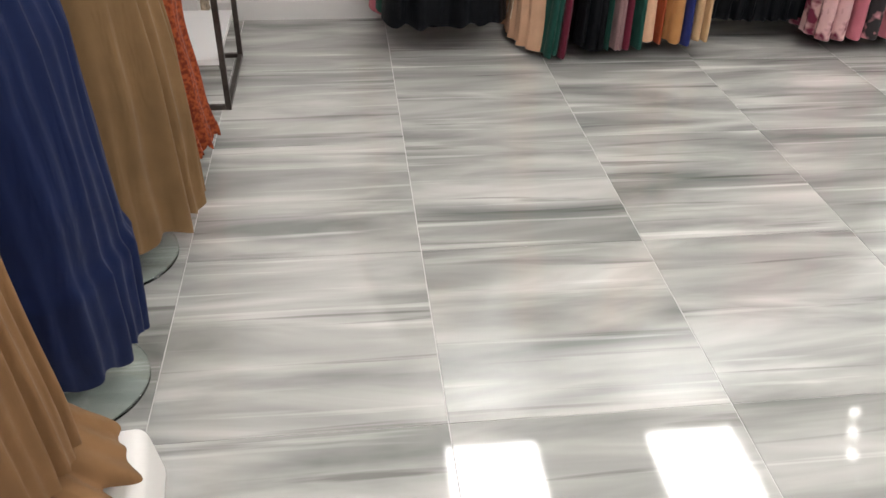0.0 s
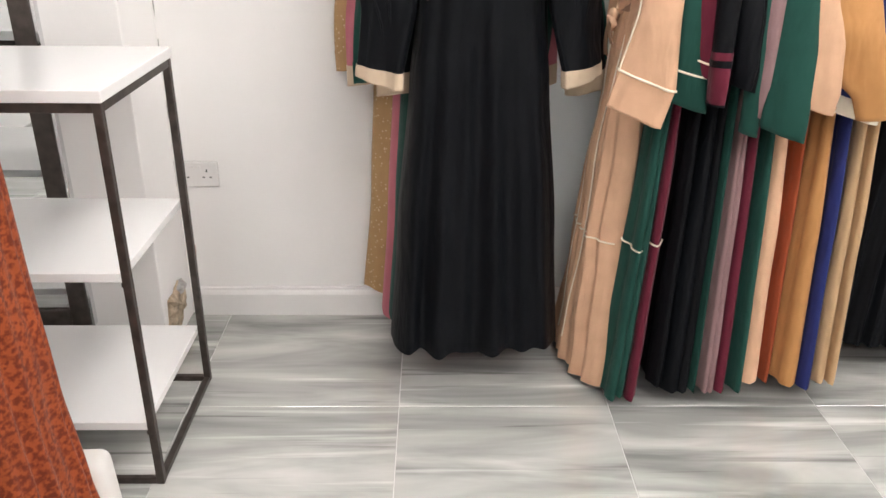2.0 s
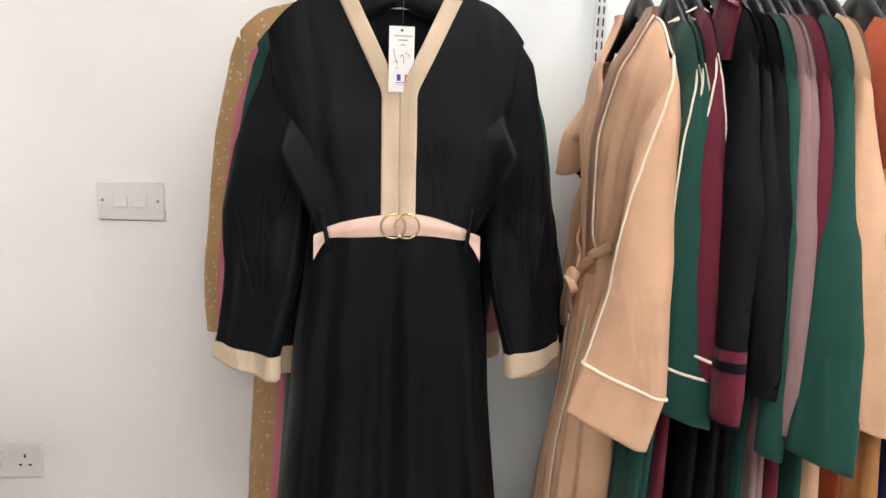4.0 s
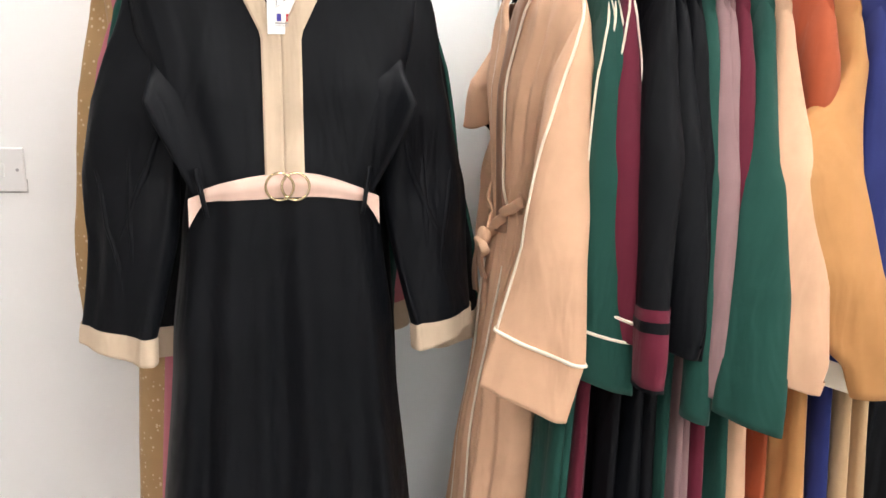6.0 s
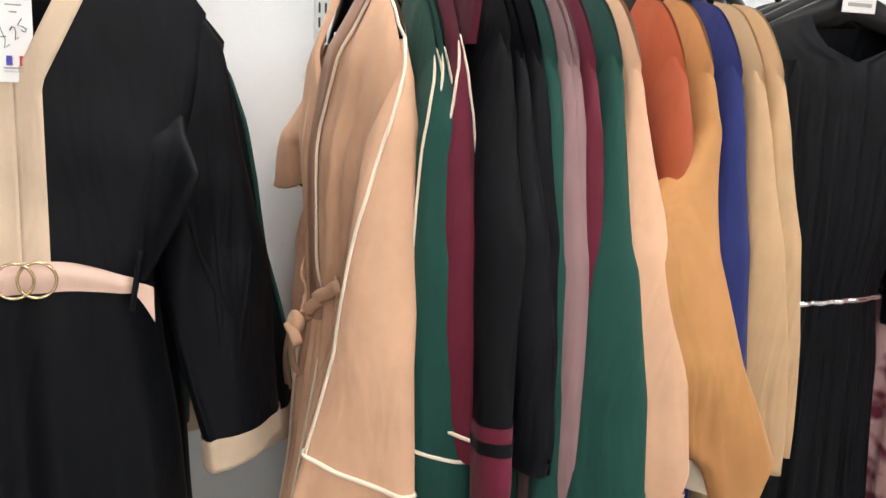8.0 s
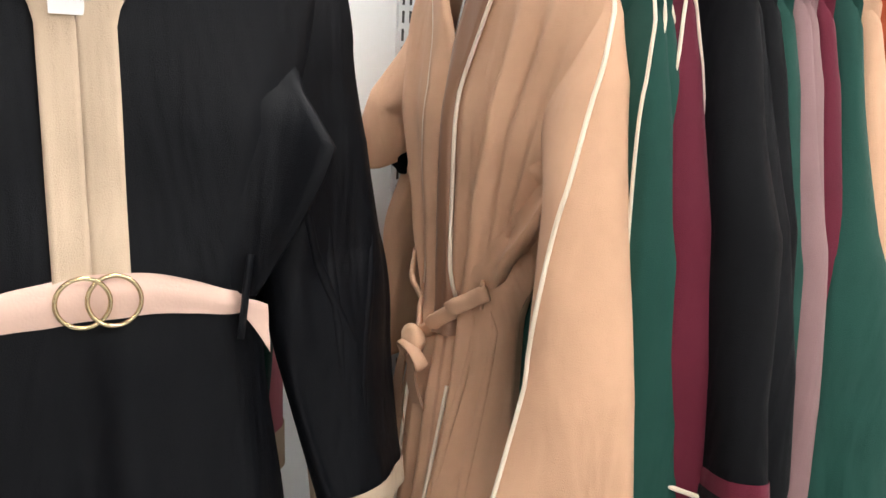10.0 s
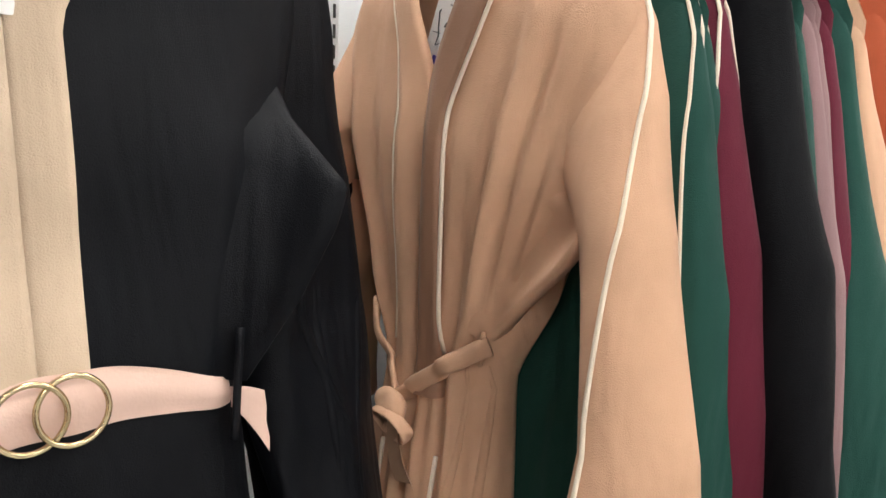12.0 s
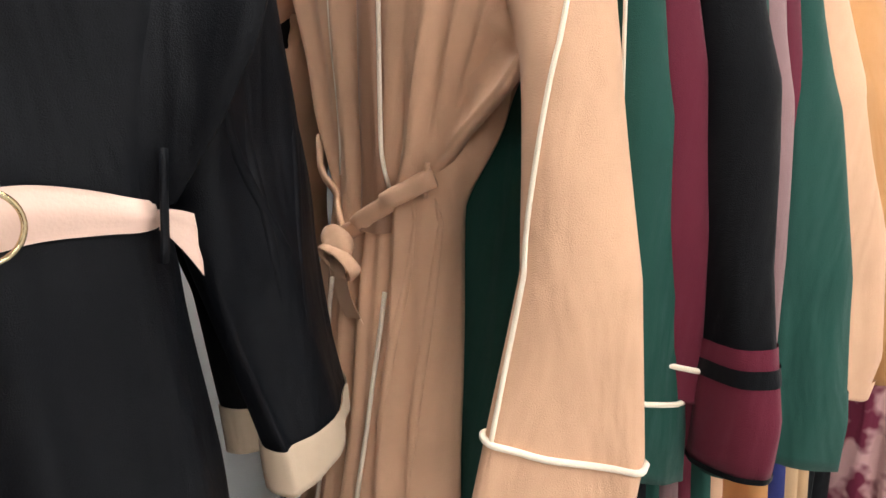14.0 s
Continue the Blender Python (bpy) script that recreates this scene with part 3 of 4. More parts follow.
for ux in (0.047, 0.660, 1.27, 1.88):
    upright(ux)


def u_rail(name, x0, x1, y, z):
    r = empty(name, pose(0, 0, 0), "chrome clothes rail bracketed to the wall uprights", "clothes rail", "clothes rails")
    c = 0.03
    pts = [(x0, Y1 - 0.013, z)]
    for k in range(7):
        a = math.pi / 2 * k / 6
        pts.append((x0 + c - c * math.cos(a), y + c - c * math.sin(a), z))
    for k in range(7):
        a = math.pi / 2 * k / 6
        pts.append((x1 - c + c * math.sin(a), y + c - c * math.cos(a), z))
    pts.append((x1, Y1 - 0.013, z))
    part("tube", tube(pts, 0.0085, n=12, flat=1.1), CHROME, r)
    for x in (x0, x1):
        part("bracket", boxed(x - 0.003, x + 0.003, Y1 - 0.10, Y1 - 0.012, z - 0.05, z + 0.015, 0.002), STEELW, r, smooth=False)
    return r


RY, RZ = 4.672, 1.690
u_rail("clothes_rail", 0.640, 1.255, RY, RZ)
u_rail("clothes_rail", 1.70, 2.40, RY + 0.02, RZ + 0.01)


def face_out(x, y_end, z):
    a = empty("face_out_arm", pose(x, Y1, z), "chrome straight display arm reaching out from the wall", "display arm", "display arms")
    for dx in (-0.012, 0.012):
        part("bar", boxed(dx - 0.003, dx + 0.003, y_end - Y1, -0.012, -0.011, 0.011, 0.002), CHROME, a, smooth=False)
    part("end_stop", tube([(0, y_end - Y1, 0.0), (0, y_end - Y1 - 0.004, 0.02), (0, y_end - Y1 - 0.004, 0.03)], 0.006, n=8), CHROME, a)
    part("wall_bracket", boxed(-0.02, 0.02, -0.022, -0.012, -0.05, 0.03, 0.002), STEELW, a, smooth=False)
    k = 0.0
    while k < 5:
        part("notch", boxed(-0.016, 0.016, -0.1 - k * 0.05, -0.094 - k * 0.05, 0.010, 0.014), CHROME, a, smooth=False)
        k += 1
    return a


face_out(FX, FY - 0.045, RZ - 0.004)
face_out(1.505, 4.63, RZ - 0.004)


# ---------------------------------------------------------------- garments hung side-on
def side_table(hem_half, waist_half, depth, amp, chest=0.21, flare=1.0):
    return [(0.06, hem_half, depth * 1.05 * flare, depth * 1.05 * flare, amp), (0.5, hem_half * 0.86, depth * 0.95 * flare, depth * 0.95 * flare, amp * 0.85),
            (0.9, hem_half * 0.70, depth * 0.8, depth * 0.8, amp * 0.5), (1.1, waist_half, depth * 0.7, depth * 0.7, amp * 0.3),
            (1.3, chest * 0.95, depth * 0.8, depth * 0.75, amp * 0.2), (1.43, chest, depth * 0.8, depth * 0.7, amp * 0.1),
            (1.56, chest, depth * 0.6, depth * 0.6, 0)]


def side_sleeve(fx, near, width, end, turn=50, seed=1, top=1.42, gather=0.0, crease=0.07, tilt=-0.25, elbow=0.0, wide=0.0, bow=0.0):
    """The sleeve nearer the room. fx: how far its cuff stands along the rail from the shoulder; near: how far it stands out;
    width: half width at the cuff; end: height of the cuff; turn: 0 lies across the rail, 90 along it; elbow: extra half width half way."""
    h = top - end
    w0 = 0.028
    return Sleeve([(0.0, 0.108 + wide, 0.0, top, 0.012, 0.064, 90, 0.0, -0.95),
                   (0.10, 0.140 + wide, fx * 0.05, top - h * 0.055, 0.018, 0.055, 89, 0.0, -0.85),
                   (0.22, 0.168 + wide, fx * 0.16, top - h * 0.12, 0.024, 0.042, 87, 0.0, -0.6),
                   (0.42, 0.200 + wide + (near - 0.200 - wide) * 0.4, fx * 0.45 + bow, top - h * 0.38, w0 + (width - w0) * 0.4 + elbow * 0.8, 0.026, 86 + (turn - 86) * 0.5, tilt * 0.3, -0.2),
                   (0.65, 0.205 + (near - 0.205) * 0.75, fx * 0.75 + bow, top - h * 0.65, w0 + (width - w0) * 0.75 + elbow, 0.023, turn, tilt * 0.7, 0.0),
                   (0.9, near, fx * 0.96, top - h * 0.9, width * (1 - 0.15 * gather) + elbow * 0.25, 0.018, turn, tilt, 0.0),
                   (1.0, near, fx, end, width * (1 - 0.5 * gather), 0.015, turn, tilt, 0.0)], seed=seed, crease=crease)


def side_garment(name, x, label, mat, cuff_x=None, cuff_y=4.38, width=0.04, end=0.86, hem=0.06, seed=1, cuff=None, cuff_from=0.86, pipe=None, band=None,
                 turn=50, gather=0.0, waist=0.16, hem_half=0.25, depth=0.024, amp=0.011, neck=("v", 0.14, 0.07), elbow=0.0,
                 pipe_to=0.45, hem_band=False, rail=RZ, dy=0.0, tilt=-0.25, chest=0.192, category="abaya", lean=0.0, yoke=None, up=0.016, wide=0.0, bow=0.0, flare=1.0):
    up -= 0.022
    root = empty(name, pose(x, RY + dy, up, 0, 0, -90), label, category, "abayas on the rails")
    d = Dress(side_table(hem_half, waist, depth, amp, chest, flare), hem, 1.568, 0.06, 0.32, waves=5, seed=seed, neckline=neck, lump=0.006, lean=lean, rounding=10.0, rstart=0.11 + 1.6 * wide)
    part("body", d.mesh(40, 52), mat, root)
    if yoke:
        part("yoke", d.strip([1.562 - 0.012 * i for i in range(10)], lambda z: d.gap(z), lambda z: min(0.150, 0.060 + (1.568 - z) / 0.32), 0.003), yoke, root, "maroon shoulder yoke")
        rows = [[d.on(0.02 + 0.13 * i / 8, d.shoulder(0.02 + 0.13 * i / 8) + 0.002, 0.012 * k, -1 if k > 0 else 1) for k in (-0.4, 0.0, 1.0)] for i in range(9)]
        part("yoke_top", sheet(rows), yoke, root)
    fx = (cuff_x if cuff_x is not None else x - 0.03) - x
    for sgn in (1, -1):
        s = side_sleeve(fx if sgn > 0 else -0.01, (RY + dy - cuff_y) * (1.0 if sgn > 0 else 0.75), width if sgn > 0 else min(width, 0.03), end - up, turn, seed + sgn, gather=gather, tilt=tilt, elbow=elbow, wide=wide, bow=bow)
        if sgn < 0:
            s.rows = [(r[0], -r[1], r[2], r[3], r[4], r[5], 180 - r[6], -r[7], -r[8]) for r in s.rows]
        sl = part("sleeve", s.mesh(0, cuff_from if cuff else 1.0, wall=not cuff), mat, root)
        if cuff:
            part("cuff", s.mesh(cuff_from - 0.006, 1.0, m=6, grow=0.0015), cuff, sl)
        if pipe:
            part("piping", s.piping(math.pi * 1.5, math.pi * (1.03 if sgn > 0 else 1.97), 0.0, cuff_from, r=0.0019), pipe, sl, "cream corded piping")
            part("piping", s.piping(math.pi * 1.5, math.pi * (1.97 if sgn > 0 else 1.03), 0.0, pipe_to, r=0.0018), pipe, sl, "cream corded piping")
            pts = [(sgn * (0.074 + 0.004 * math.sin(i)), 0.016 - 0.0045 * i, d.shoulder(0.074) + 0.001 - 0.0022 * abs(i - 4)) for i in range(10)]
            part("piping", tube(pts, 0.0019, n=6), pipe, root, "cream corded piping")
            if band is None:
                part("piping", s.band(cuff_from), pipe, sl, "cream corded piping")
        if band:
            part("cuff_band", s.mesh(cuff_from + 0.02, cuff_from + 0.045, m=3, grow=0.0028, wall=False), band, sl)
            part("cuff_edge", s.mesh(0.985, 1.006, m=3, grow=0.0026), band, sl, "black lace edge")
        if gather:
            part("cuff", s.mesh(0.955, 1.0, m=4, grow=0.003), mat, sl, "gathered elastic cuff")
    if hem_band:
        w = d.profile(0.50)[0]
        pts = [d.on(-w + 2 * w * i / 40, 0.50, 0.002) for i in range(41)] + [d.on(w - 2 * w * i / 40, 0.50, 0.002, 1) for i in range(1, 40)]
        part("skirt_piping", tube(pts + [pts[0]], 0.0028, n=6, caps=False), pipe, root, "cream corded piping")
    add_hanger(root, 1.622, rail - up, drop=0.125, half=0.165)
    return root, d


# the peach robe at the end of the rail, open down the front and tied at the waist
def peach_robe():
    root = empty("tied_robe", pose(0.660, RY + 0.030, -0.014, 0, 0, -90 + 4), "peach open robe with cream piping and a tied belt", "abaya", "abayas on the rails")
    tb = [(0.06, 0.200, 0.085, 0.03, 0.022), (0.5, 0.140, 0.08, 0.03, 0.017), (0.9, 0.100, 0.068, 0.03, 0.011), (1.10, 0.080, 0.052, 0.03, 0.008),
          (1.2, 0.128, 0.060, 0.020, 0.010), (1.33, 0.185, 0.064, 0.020, 0.009), (1.45, 0.205, 0.050, 0.020, 0.005), (1.58, 0.205, 0.020, 0.02, 0.0)]
    
    def pleats(x, z):
        """Diagonal pleats from the shoulder that run together at the belt loop."""
        q = (z - 1.15) / 0.32
        if not 0 < q < 1:
            return 0.0
        c = 0.070 + 0.085 * q
        w = 0.007 + 0.020 * q
        near = math.exp(-((x - c) / (3.2 * w)) ** 2)
        return 0.0075 * math.sin(math.pi * q) ** 0.7 * near * math.sin(6.283 * (x - c) / (1.5 * w))

    d = Dress(tb, 0.04, 1.560, 0.066, 0.30, waves=5, seed=21, extra=pleats, neckline=("v", 0.195, 0.070), lump=0.010, lean=0.075, rounding=10.0, rstart=0.11)
    part("body", d.mesh(64, 90), PEACH, root)
    zs = [1.570 - i * 0.014 for i in range(36)]
    for sgn, x in ((1, 0.012), (-1, 0.0)):
        part("front_band", d.strip(zs, lambda z: sgn * max(d.gap(z) - 0.003, 0.0), lambda z: sgn * (d.gap(z) + 0.032), 0.006 + x * 0.2), BROWNTRIM if sgn > 0 else PEACH, root, "smooth brown front band")
        for zz in (1.556,):
            pts = [d.on(sgn * (d.gap(1.556 - 0.0165 * i) + 0.0335), 1.556 - 0.0165 * i, 0.004) for i in range(int((1.556 - 1.10) / 0.0165))]
            part("piping", tube(pts, 0.0024, n=6), CREAM, root, "cream corded piping")
        low = [d.on(sgn * 0.034, 1.02 - 0.03 * i, 0.004) for i in range(31)]
        part("piping", tube(low, 0.0024, n=6), CREAM, root, "cream corded piping")
    # near sleeve, wide and flared
    s = Sleeve([(0.0, 0.110, 0.0, 1.416, 0.012, 0.070, 90, 0.0, -0.95), (0.08, 0.141, -0.002, 1.388, 0.020, 0.062, 90, 0.0, -0.85), (0.17, 0.172, -0.010, 1.352, 0.034, 0.050, 86, 0.0, -0.6),
                (0.33, 0.214, -0.030, 1.265, 0.041, 0.034, 74, -0.05, -0.25), (0.6, 0.258, -0.054, 1.10, 0.051, 0.022, 54, -0.10, 0.0),
                (0.85, 0.2725, -0.073, 0.96, 0.0695, 0.018, 56, -0.28, 0.0), (1.0, 0.277, -0.101, 0.868, 0.0705, 0.015, 56, -0.30, 0.0)], seed=4, crease=0.05)
    sl = part("sleeve", s.mesh(0, 1.0, n=40, m=60), PEACH, root, "wide peach sleeve")
    part("piping", s.piping(math.pi * 1.5, math.pi * 1.10, 0.0, 0.86, 0.0024, grow=0.001), CREAM, sl, "cream corded piping")
    pts = [(0.070 + 0.096 * i / 12, -0.003, d.shoulder(0.070 + 0.096 * i / 12) + 0.001) for i in range(13)] + [s.at(0, math.pi * 1.5, 0.001)]
    part("piping", tube(pts, 0.0022, n=6), CREAM, root, "cream corded piping")
    part("piping", s.band(0.862, 0.0032, 0.002, 40), CREAM, sl, "cream corded piping")
    # far sleeve with a turned dark inside
    f = Sleeve([(0.0, -0.108, 0.0, 1.418, 0.016, 0.068, 90, 0.0, 0.95), (0.3, -0.158, -0.006, 1.37, 0.036, 0.050, 92, 0.0, 0.7),
                (0.6, -0.200, -0.014, 1.33, 0.054, 0.045, 98, 0.0, 0.4), (1.0, -0.222, -0.020, 1.275, 0.060, 0.040, 104, 0.5, 0.2)], seed=6, crease=0.1)
    fs = part("sleeve", f.mesh(), PEACH, root, "folded far sleeve")
    # near-black layer within the sleeve's end, and a near-black tube below it
    part("inner_layer", f.mesh(0.75, 0.985, m=4, grow=-0.004, wall=False), INSIDE, fs, "dark inner layer of the far sleeve")
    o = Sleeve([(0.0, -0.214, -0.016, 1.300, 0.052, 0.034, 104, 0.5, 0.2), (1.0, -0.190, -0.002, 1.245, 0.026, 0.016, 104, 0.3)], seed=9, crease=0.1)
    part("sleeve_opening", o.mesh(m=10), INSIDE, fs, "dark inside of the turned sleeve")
    g = Sleeve([(0.0, -0.180, 0.016, 1.275, 0.036, 0.028, 98, 0.0), (0.5, -0.205, 0.004, 1.15, 0.050, 0.026, 104, 0.1), (1.0, -0.200, -0.004, 0.99, 0.056, 0.024, 108, 0.2)], seed=8, crease=0.12)
    part("sleeve_end", g.mesh(), PEACH, fs)
    part("fold", flap(d, [(0.0, 0.168, -0.014, 1.345), (0.25, 0.174, -0.030, 1.306), (0.50, 0.184, -0.058, 1.262), (0.60, 0.168, -0.060, 1.238),
                          (0.80, 0.122, -0.058, 1.192), (1.0, 0.080, -0.046, 1.150)], 0.045, 0.035), PEACH, root)
    w = d.profile(0.47)[0]
    pts = [d.on(-w * 0.98 + 1.96 * w * i / 40, 0.47, 0.002) for i in range(41)]
    part("skirt_piping", tube(pts, 0.0028, n=6), CREAM, root, "cream corded piping")
    # soft gathers that hang below the belt loop
    for k, (xa, xb, r) in enumerate(((0.074, 0.082, 0.006), (0.056, 0.050, 0.005))):
        pts = [d.on(xa + (xb - xa) * i / 12, 1.125 - 0.030 * i, -0.002) for i in range(13)]
        part("gather", tube(pts, [0.001] + [r * math.sin(0.35 + 2.6 * i / 12) for i in range(1, 12)] + [0.001], n=12, flat=0.8), PEACH, root)
    pts = [d.on(0.080 - 0.001 * i, 1.158 - 0.005 * i, 0.008) for i in range(8)]
    part("belt_loop", tube(pts, 0.0026, n=8), PEACH, root)
    # belt: two ropes of cloth meeting in a knot, with hanging ends
    pts = [d.on(0.085 - 0.097 * i / 12, 1.145 - 0.072 * (i / 12) ** 1.1, 0.011) for i in range(13)]
    belt = part("belt", tube(pts, 0.0042, n=14, flat=2.3), PEACH, root, "twisted tan cloth belt")
    pts = [d.on(-0.085 + 0.072 * i / 10, 1.155 - 0.085 * (i / 10), 0.010) for i in range(11)]
    part("belt_wrap", tube(pts, 0.0036, n=12, flat=2.3), PEACH, belt)
    k0 = d.on(-0.012, 1.066, 0.018)
    kb = bmesh.new()
    bmesh.ops.create_uvsphere(kb, u_segments=16, v_segments=10, radius=0.017)
    for v in kb.verts:
        v.co *= 1 + 0.3 * noise.noise(v.co * 60)
        v.co = Vector((v.co.x * 1.25, v.co.y * 0.7, v.co.z)) + k0
    part("knot", kb, PEACH, belt)
    for sx, ln in ((-0.012, 0.10), (0.020, 0.062)):
        rows = []
        for i in range(9):
            t = i / 8
            c = k0 + Vector((sx * (0.6 + t), -0.004 - 0.006 * math.sin(3 * t), -0.008 - ln * t))
            w = 0.009 + 0.011 * t
            rows.append([c + Vector((-w, 0.003, 0)), c + Vector((-w * 0.4, -0.005, 0)), c + Vector((w * 0.4, 0.003, 0)), c + Vector((w, -0.004, 0))])
        part("belt_end", sheet(rows), PEACH, belt)
    loop = [k0 + Vector((0.012 + 0.024 * math.sin(a), -0.006 - 0.004 * math.cos(a), -0.014 + 0.011 * math.cos(a) - 0.006 * math.sin(a))) for a in [6.283 * i / 16 for i in range(17)]]
    part("bow_loop", tube(loop, 0.009, n=10, flat=0.3, caps=False), PEACH, belt)
    add_hanger(root, 1.620, RZ + 0.014, drop=0.125, half=0.165)
    price_tag(root, Matrix.Translation((0.012, -0.036, 1.488)) @ pose(0, 0, 0, -2, 18, 0))
    part("neck_label", boxed(-0.024, 0.024, 0.004, 0.006, 1.532, 1.552), CARD, root, "crumpled white neck label", smooth=False)
    return root


peach_robe()
G = side_garment
G("piped_abaya", 0.706, "bottle green abaya with cream piping on the sleeve", GREEN, 0.698, 4.428, 0.056, 0.880, elbow=-0.012, seed=31, cuff=GREEN, cuff_from=0.83, pipe=CREAM, hem_band=True, turn=64, hem=0.05, lean=0.10, up=-0.002)
G("piped_abaya", 0.716, "bottle green abaya with cream piping behind its twin", GREEN, 0.712, 4.462, 0.020, 0.90, seed=131, pipe=CREAM, turn=50, hem=0.06, lean=0.09, up=0.0)
G("piped_abaya", 0.736, "maroon abaya with cream piping on the sleeve", MAROON, 0.732, 4.418, 0.034, 0.955, seed=32, cuff=MAROON, cuff_from=0.93, pipe=CREAM, hem_band=True, pipe_to=0.9, turn=56, hem=0.03, lean=0.075, up=0.016)
G("two_tone_abaya", 0.782, "black abaya with maroon yoke and maroon cuffs", BLACK2, 0.754, 4.364, 0.038, 0.896, seed=33, chest=0.225, wide=0.03, cuff=MAROON, cuff_from=0.78, band=BLACK, turn=0, lean=0.055, tilt=0.1, yoke=MAROON, up=0.036)
G("plain_abaya", 0.818, "plain black abaya with gathered sleeves", BLACK, 0.825, 4.405, 0.034, 0.93, seed=34, flare=1.8, gather=0.7, turn=58, lean=0.045)
G("plain_abaya", 0.842, "plain charcoal abaya on the rail", BLACK2, 0.848, 4.430, 0.028, 0.92, seed=35, flare=1.5, turn=50, lean=0.04)
G("plain_abaya", 0.864, "bottle green abaya with loose cuffs", GREEN, 0.866, 4.425, 0.024, 0.81, seed=36, flare=0.5, turn=60, lean=0.03)
G("plain_abaya", 0.886, "dusty mauve abaya on the rail", MAUVE, 0.888, 4.415, 0.022, 0.855, seed=37, turn=52, lean=0.02)
G("plain_abaya", 0.896, "dusty mauve abaya hanging close behind its twin", MAUVE, 0.890, 4.430, 0.022, 0.85, seed=38, turn=52, lean=0.015)
G("plain_abaya", 0.920, "plain maroon abaya on the rail", MAROON, 0.912, 4.425, 0.030, 0.83, seed=39, turn=58, lean=0.01)
G("flared_abaya", 0.960, "bottle green abaya with wide flared sleeves", GREEN, 0.930, 4.376, 0.052, 0.822, seed=40, cuff=GREEN, cuff_from=0.84, turn=58)
G("balloon_sleeve_dress", 0.988, "peach dress with gathered balloon sleeves", PEACH, 0.992, 4.372, 0.056, 0.885, seed=41, gather=0.55, flare=1.35, turn=66, depth=0.032, amp=0.016, hem=0.09, category="dress")
G("plain_abaya", 1.058, "rust orange abaya on the rail", RUSTC, 1.06, 4.45, 0.032, 0.93, seed=42, flare=0.5, turn=40, hem_half=0.2)
G("batwing_abaya", 1.104, "camel abaya with wide batwing sleeves", CAMEL, 1.130, 4.365, 0.034, 0.862, seed=43, turn=74, depth=0.030, hem=0.08, flare=1.3, elbow=0.064, tilt=0.1, bow=-0.100)
G("lace_cuff_abaya", 1.152, "navy abaya with cream lace cuffs", NAVY, 1.120, 4.430, 0.055, 0.85, seed=44, cuff=CREAM, cuff_from=0.93, turn=70, hem=0.07)
G("plain_abaya", 1.190, "sand coloured abaya on the rail", SAND, 1.205, 4.420, 0.042, 0.88, seed=45, turn=62, hem=0.09)
G("plain_abaya", 1.224, "sand coloured abaya at the end of the rail", SAND, 1.235, 4.435, 0.04, 0.90, seed=46, turn=50, hem=0.085)

# the second black dress and what hangs beyond it
DB = [(0.06, 0.22, 0.07, 0.06, 0.022), (0.5, 0.20, 0.06, 0.05, 0.018), (0.9, 0.165, 0.05, 0.05, 0.010), (1.04, 0.14, 0.045, 0.045, 0.006),
      (1.2, 0.175, 0.05, 0.045, 0.008), (1.42, 0.19, 0.042, 0.04, 0.006), (1.56, 0.19, 0.022, 0.03, 0.0)]


def round_neck_dress(m, mat, seed, rail, tag, label, metal):
    root = empty("round_neck_dress", m, label, "dress", "abayas on the rails")
    d = Dress(DB, 0.08, 1.535, 0.085, 0.3, waves=9, seed=seed, neckline=("round", 0.07, 0.085))
    part("body", d.mesh(60, 60), mat, root)
    for sgn in (-1, 1):
        s = Sleeve([(0.0, sgn * 0.15, 0.0, 1.46, 0.04, 0.04, 0, 0), (0.3, sgn * 0.195, -0.004, 1.32, 0.05, 0.04, 0, 0), (1.0, sgn * 0.235, 0.0, 0.98, 0.06, 0.035, 0, 0)], seed=seed + sgn, crease=0.15)
        part("sleeve", s.mesh(), mat, root)
    if metal:
        pts = [d.on(-0.13 + 0.26 * i / 20, 1.045 - 0.004 * math.cos(i / 20 * 3.14), 0.008) for i in range(21)]
        part("belt_chain", tube(pts, 0.0055, n=8), CHROME, root, "thin silver belt")
    add_hanger(root, 1.59, rail, drop=0.08, half=0.19)
    if tag:
        t = part("size_tag", boxed(-0.034, 0.034, -0.016, -0.014, 1.545, 1.585, 0.001), CARD, root, "white size tag on the hanger", smooth=False)
        for z in (1.572, 1.558):
            part("print_line", boxed(-0.024, 0.024, -0.0175, -0.0165, z - 0.003, z + 0.003), GREYINK, t, smooth=False)
    return root


round_neck_dress(pose(1.515, 4.665, 0.02, 0, 0, -4), BLACK, 51, 1.67, True, "black pleated dress with a thin silver belt", True)
for i in range(3):
    round_neck_dress(pose(1.508 + 0.004 * i, 4.73 + 0.06 * i, 0.02 - 0.004 * i, 0, 0, 3 - 4 * i), BLACK2, 52 + i, 1.67 + 0.004 * i, False, "black dress stacked behind on the display arm", False)
FL = [(1.74, FLORAL, "pink and wine floral dress on the far rail"), (1.80, FLORAL, "pink and wine floral dress on the far rail"),
      (1.87, PINK, "rose pink dress on the far rail"), (1.94, FLORAL2, "black dress with pink flowers on the far rail"),
      (2.02, PINK, "rose pink dress on the far rail"), (2.10, BLACK, "plain black dress on the far rail"), (2.18, MAUVE, "dusty mauve dress on the far rail"),
      (2.26, FLORAL2, "black dress with pink flowers on the far rail")]
for i, (x, mat, lab) in enumerate(FL):
    side_garment("hanging_dress", x, lab, mat, seed=60 + i, depth=0.04, amp=0.018, hem=0.07, rail=RZ + 0.01, dy=0.02, category="dress", cuff_y=4.42)


